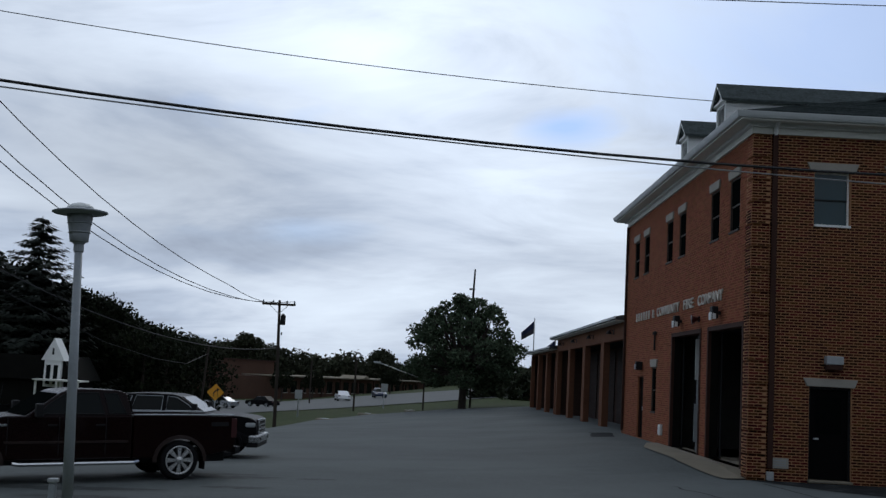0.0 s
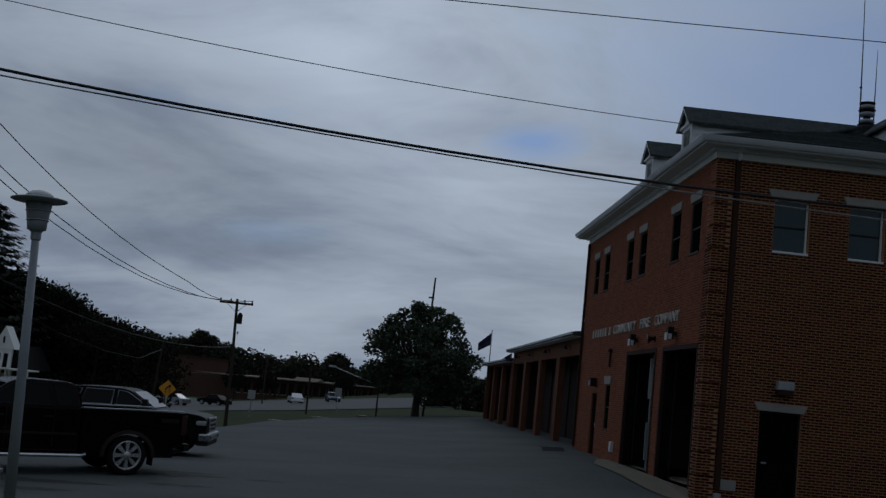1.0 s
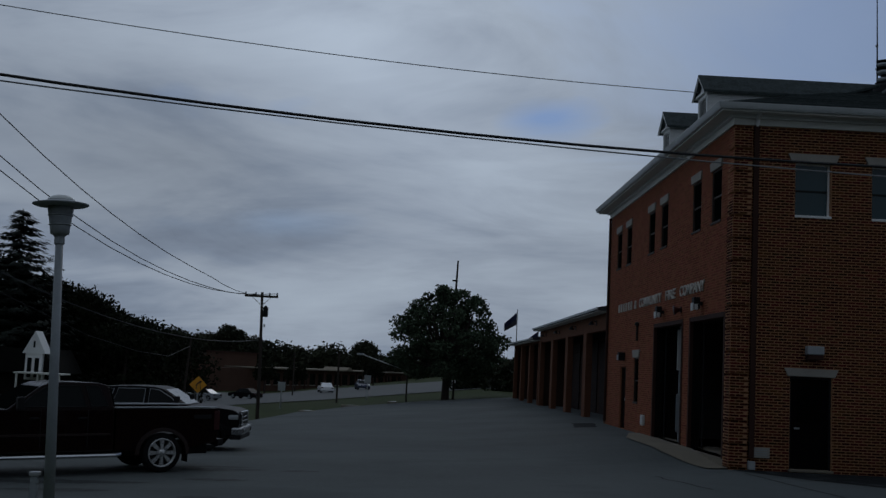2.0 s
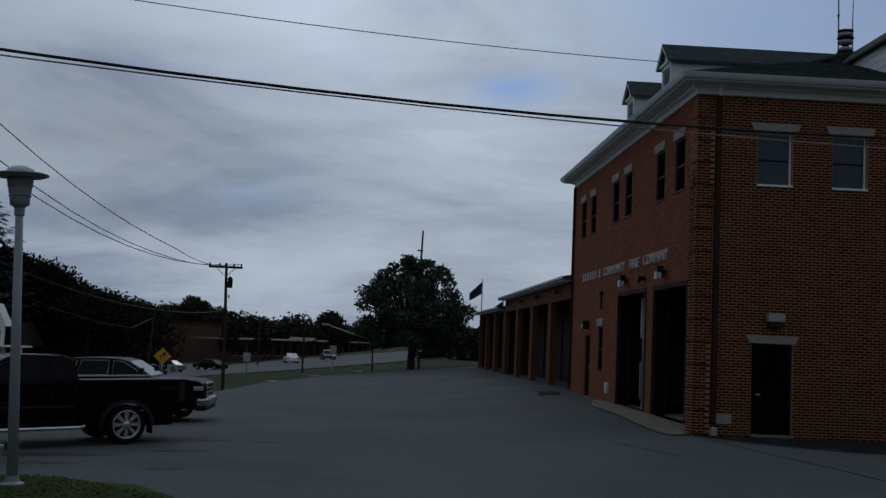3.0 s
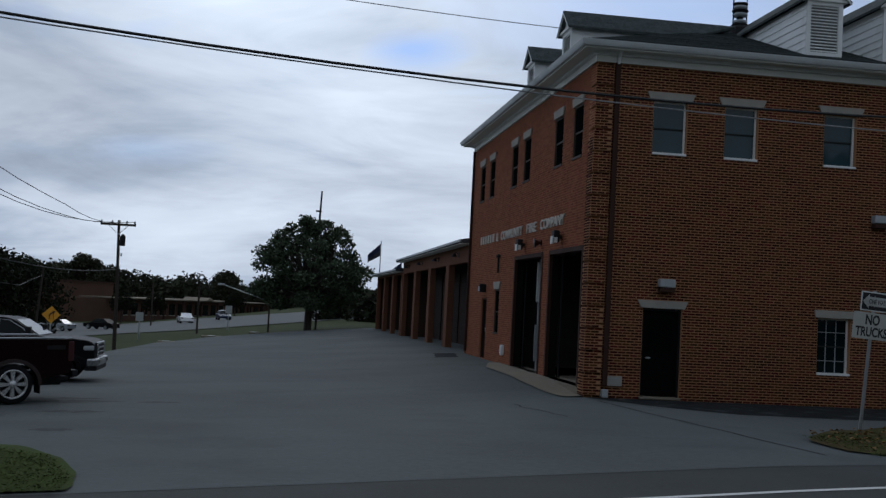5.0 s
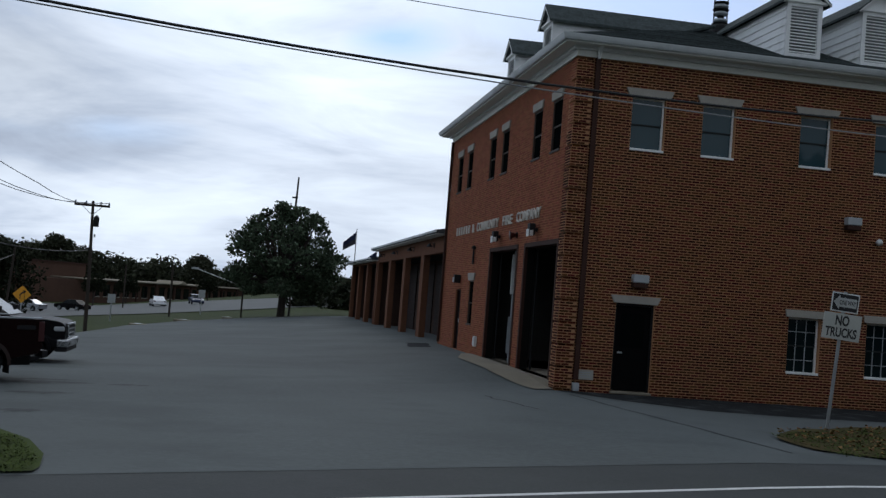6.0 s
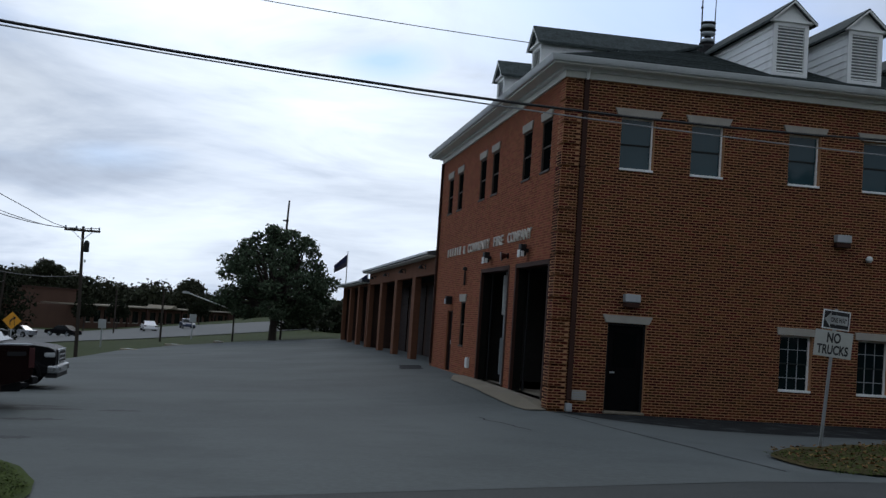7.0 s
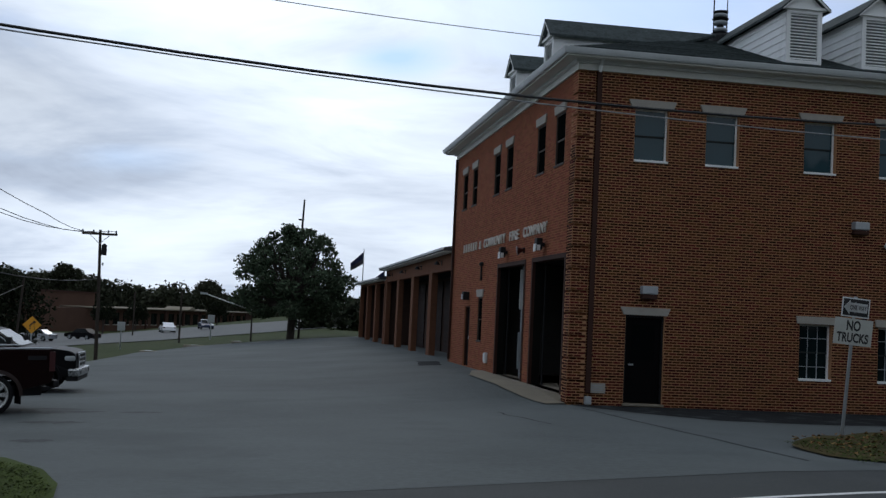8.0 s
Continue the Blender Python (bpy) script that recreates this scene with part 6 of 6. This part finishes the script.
spots += [(-52, 72, 13.2, 5), (-48.5, 73, 11.2, 4.2), (-45.6, 72, 10.4, 3.4), (-55.5, 74, 15, 5.5), (-58, 72, 13, 5)]
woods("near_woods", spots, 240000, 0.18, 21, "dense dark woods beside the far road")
spots = []
for k in range(80):
    x = -110 + 240 * k / 79
    z = 5.6 + 0.5 * math.sin(k * 1.7) + (1.6 if x < -45 else 0)
    spots.append((x, 262 + rr.uniform(-8, 8), z + rr.uniform(-0.6, 0.6), rr.uniform(8, 11)))
woods("far_woods", spots, 200000, 0.5, 22, "distant dark tree line behind the school", "leaf_distant")
woods("tall_far_trees", [(-50, 225, 9.4, 4.5), (-52.5, 226, 8.2, 4), (-20, 235, 8.0, 5), (-62, 225, 8.3, 6)], 15000, 0.34, 23, "taller rounded trees in the distant tree line", "leaf_distant")
woods("hedge_by_lot", [(2.5, 88, 3.0, 3.5), (6, 92, 3.6, 4), (10, 95, 3.2, 4), (-1, 100, 2.6, 3.5), (14, 90, 3.4, 4), (18, 95, 3.4, 4)], 7000, 0.3, 24, "low dark shrubs beyond the end of the lot")
broad_tree(-49.5, 66, [((0, 0, 15.5), (2.2, 2, 2.4)), ((-2.4, 0, 13.0), (2.4, 2, 2.4)), ((1.6, 0, 12.0), (1.8, 2, 1.8)), ((-1.5, 0, 17.5), (2.0, 2, 2.0)), ((-5, 0, 15), (2.5, 2, 2.6))], 0.3, 8.0, 3600, 0.22, 9,
           "tall half-bare pale autumn tree over the woods", "leaf_pale")

# ---- far road, school and house ----
far_road = sheet("far_road", [(-70, 70), (-40, 78), (-26, 92), (-17.5, 89), (-9, 92), (3, 98), (40, 104)], [(-90, 150), (-55, 150), (-36, 150), (-20, 163), (-12, 166), (6, 172), (60, 178)], 50, 10, 0.03, "far_road")
tagged(far_road, "pale wide far road and parking area", "road", kind="structure")
school = thing("building_school", "long low brick school with a pale canopy line", "building", kind="structure")
A, B = Vector((-35.1, 168, 0)), Vector((-9.0, 222, 0))
along = (B - A).normalized()
school.matrix_basis = Matrix.Translation((A.x, A.y, -3.3)) @ Matrix.Rotation(math.atan2(along.y, along.x), 4, "Z")
L = (B - A).length
part("wall", box(-16, L, 0.5, 14, -0.5, 3.6), "school_brick", school)
part("upper_block", box(-16, 8, 6, 20, 3.6, 6.2), "school_brick", school)
part("canopy", box(-2, L, -1.0, 14, 3.70, 3.90), "concrete", school, "pale flat canopy edge")
part("roof_edge", box(-16.2, 8.2, 5.8, 20.2, 6.2, 6.4), "brown", school)
bm = bmesh.new()
g = [bm.verts.new(p) for p in ((L * 0.47, -1.6, 3.9), (L * 0.52, -1.6, 3.9), (L * 0.495, -1.6, 4.5))]
g2 = [bm.verts.new((v.co.x, 4.0, v.co.z)) for v in g]
bm.faces.new(g)
bm.faces.new(g2[::-1])
for i in range(3):
    bm.faces.new((g[i], g2[i], g2[(i + 1) % 3], g[(i + 1) % 3]))
part("entrance_gable", bm, "concrete", school)
for k in range(18):
    u = 2.5 + k * (L - 4) / 18
    wn = part("window", box(u, u + 1.9, 0.42, 0.49, 0.9, 3.0), "car_glass", school)
    part("window_sill", box(u - 0.1, u + 2.0, 0.36, 0.418, 0.78, 0.9), "limestone", wn)
for k in range(9):
    u = 1 + k * L / 9
    part("column", box(u, u + 0.3, -0.8, -0.5, -0.3, 3.6), "brown", school)
house = thing("building_house", "timber house with a white gabled window bay, tree shade put into its near-black colour", "house", (-38.7, 61.5, height(-38, 60)), kind="structure")
part("wall", box(-7.5, 2.6, 0, 6, -0.5, 3.6), "shade_black", house)
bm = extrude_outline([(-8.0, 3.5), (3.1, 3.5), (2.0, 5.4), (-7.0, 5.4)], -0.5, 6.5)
part("roof", bm, "shade_black", house)
bay = new("gable_bay")
bay.parent = house
part("bay_wall", box(0.8, 2.1, -0.9, 0.0, 3.0, 5.1), "white", bay, "white painted gable bay")
bm = bmesh.new()
g = [bm.verts.new(p) for p in ((0.55, -1.0, 5.05), (2.35, -1.0, 5.05), (1.45, -1.0, 6.8))]
g2 = [bm.verts.new((v.co.x, 0.6, v.co.z)) for v in g]
bm.faces.new(g)
bm.faces.new(g2[::-1])
for i in range(3):
    bm.faces.new((g[i], g2[i], g2[(i + 1) % 3], g[(i + 1) % 3]))
part("bay_gable", bm, "white", bay)
for x in (0.98, 1.55):
    part("bay_window", box(x, x + 0.33, -0.94, -0.9, 3.2, 4.7), "car_glass", bay)
part("vent", box(1.38, 1.52, -1.04, -1.0, 5.5, 6.0), "dark_room", bay)
part("porch_roof", box(0.8, 4.4, -3.2, -0.95, 3.50, 3.62), "soffit", house)
for px in (1.0, 2.6, 4.2):
    part("porch_post", box(px - 0.07, px + 0.07, -3.1, -2.96, -0.5, 3.5), "soffit", house)
part("side_window", box(-4.6, -3.2, -0.05, 0.0, 2.7, 4.0), "blind", house)

# ---- unseen tree belts closing the place beside and behind the street, to dim light ----
spots = [(-90 + 6 * k + rr.uniform(-1, 1), -46 + rr.uniform(-4, 4), 12 + rr.uniform(-2, 2), rr.uniform(6, 8)) for k in range(31)]
spots += [(-70 + rr.uniform(-4, 4), -40 + 9 * k, 13 + rr.uniform(-2, 2), rr.uniform(6, 8)) for k in range(12)]
spots += [(62 + rr.uniform(-4, 4), -40 + 9 * k, 13 + rr.uniform(-2, 2), rr.uniform(6, 8)) for k in range(12)]
spots += [(-45 + rr.uniform(-2, 2), -30 + 6.5 * k, 15 + rr.uniform(-2, 2), rr.uniform(6, 8)) for k in range(5)]
woods("street_woods", spots, 34000, 0.9, 25, "unseen belt of trees added across the street to dim light and reflections")

for x, y, w in ((-12.6, 63.6, 1.1), (-14.9, 51.5, 0.8), (-9.3, 66.4, 0.6)):
    slab = thing("inlet_slab", "pale concrete inlet slab at the edge of the grass", "slab", (x, y, height(x, y)), group="inlet slabs")
    part("slab", box(-w * 0.7, w * 0.7, -0.4, 0.4, -0.1, 0.07, 0.02), "concrete", slab)
    part("cover", lathe([(0.3, 0.07), (0.3, 0.085), (0.05, 0.09)], 16), "steel", slab)

for x, y, tall, seed in ((-31.5, 150, 5.5, 31), (-27.5, 158, 4.8, 32), (-15.0, 168, 4.2, 34)):
    broad_tree(x, y, [((0, 0, tall * 0.72), (1.5, 1.5, 1.3)), ((0.8, 0, tall * 0.58), (1.3, 1.2, 1.0)), ((-0.8, 0.2, tall * 0.55), (1.2, 1.2, 1.0))], 0.12, tall * 0.4, 1700, 0.17, seed,
               "small dark tree in front of the far school", "leaf_far")

# ---- bricks: the stretch by the corner as single pieces, the rest joined ----
front_bricks = brick_course(0.0, BW, 0.0, TOP - 0.05, FRONT_HOLES, True)
side_bricks = brick_course(0.0, BD, 0.0, TOP - 0.05, SIDE_HOLES, True)


def lay(bricks, place, wall, near, mat):
    singles, rest = [], []
    for b in bricks:
        (singles if near(b) and len(singles) < 300 else rest).append(b)
    shapes = {}
    for a, b, c, d, p in singles:
        key = (round(b - a, 3), round(p, 2))
        if key not in shapes:
            v, f = bricks_mesh(place, [(0, b - a, 0, d - c, p)])
            me = bpy.data.meshes.new("brick")
            me.from_pydata(v, [], f)
            me.materials.append(M["brick_one"])
            shapes[key] = me
        o = new("brick", shapes[key])
        o.parent = wall
        o.location = place(a, 0, c)
    tagged(mesh_part("brickwork", *bricks_mesh(place, rest), mat, wall), kind="stuff")


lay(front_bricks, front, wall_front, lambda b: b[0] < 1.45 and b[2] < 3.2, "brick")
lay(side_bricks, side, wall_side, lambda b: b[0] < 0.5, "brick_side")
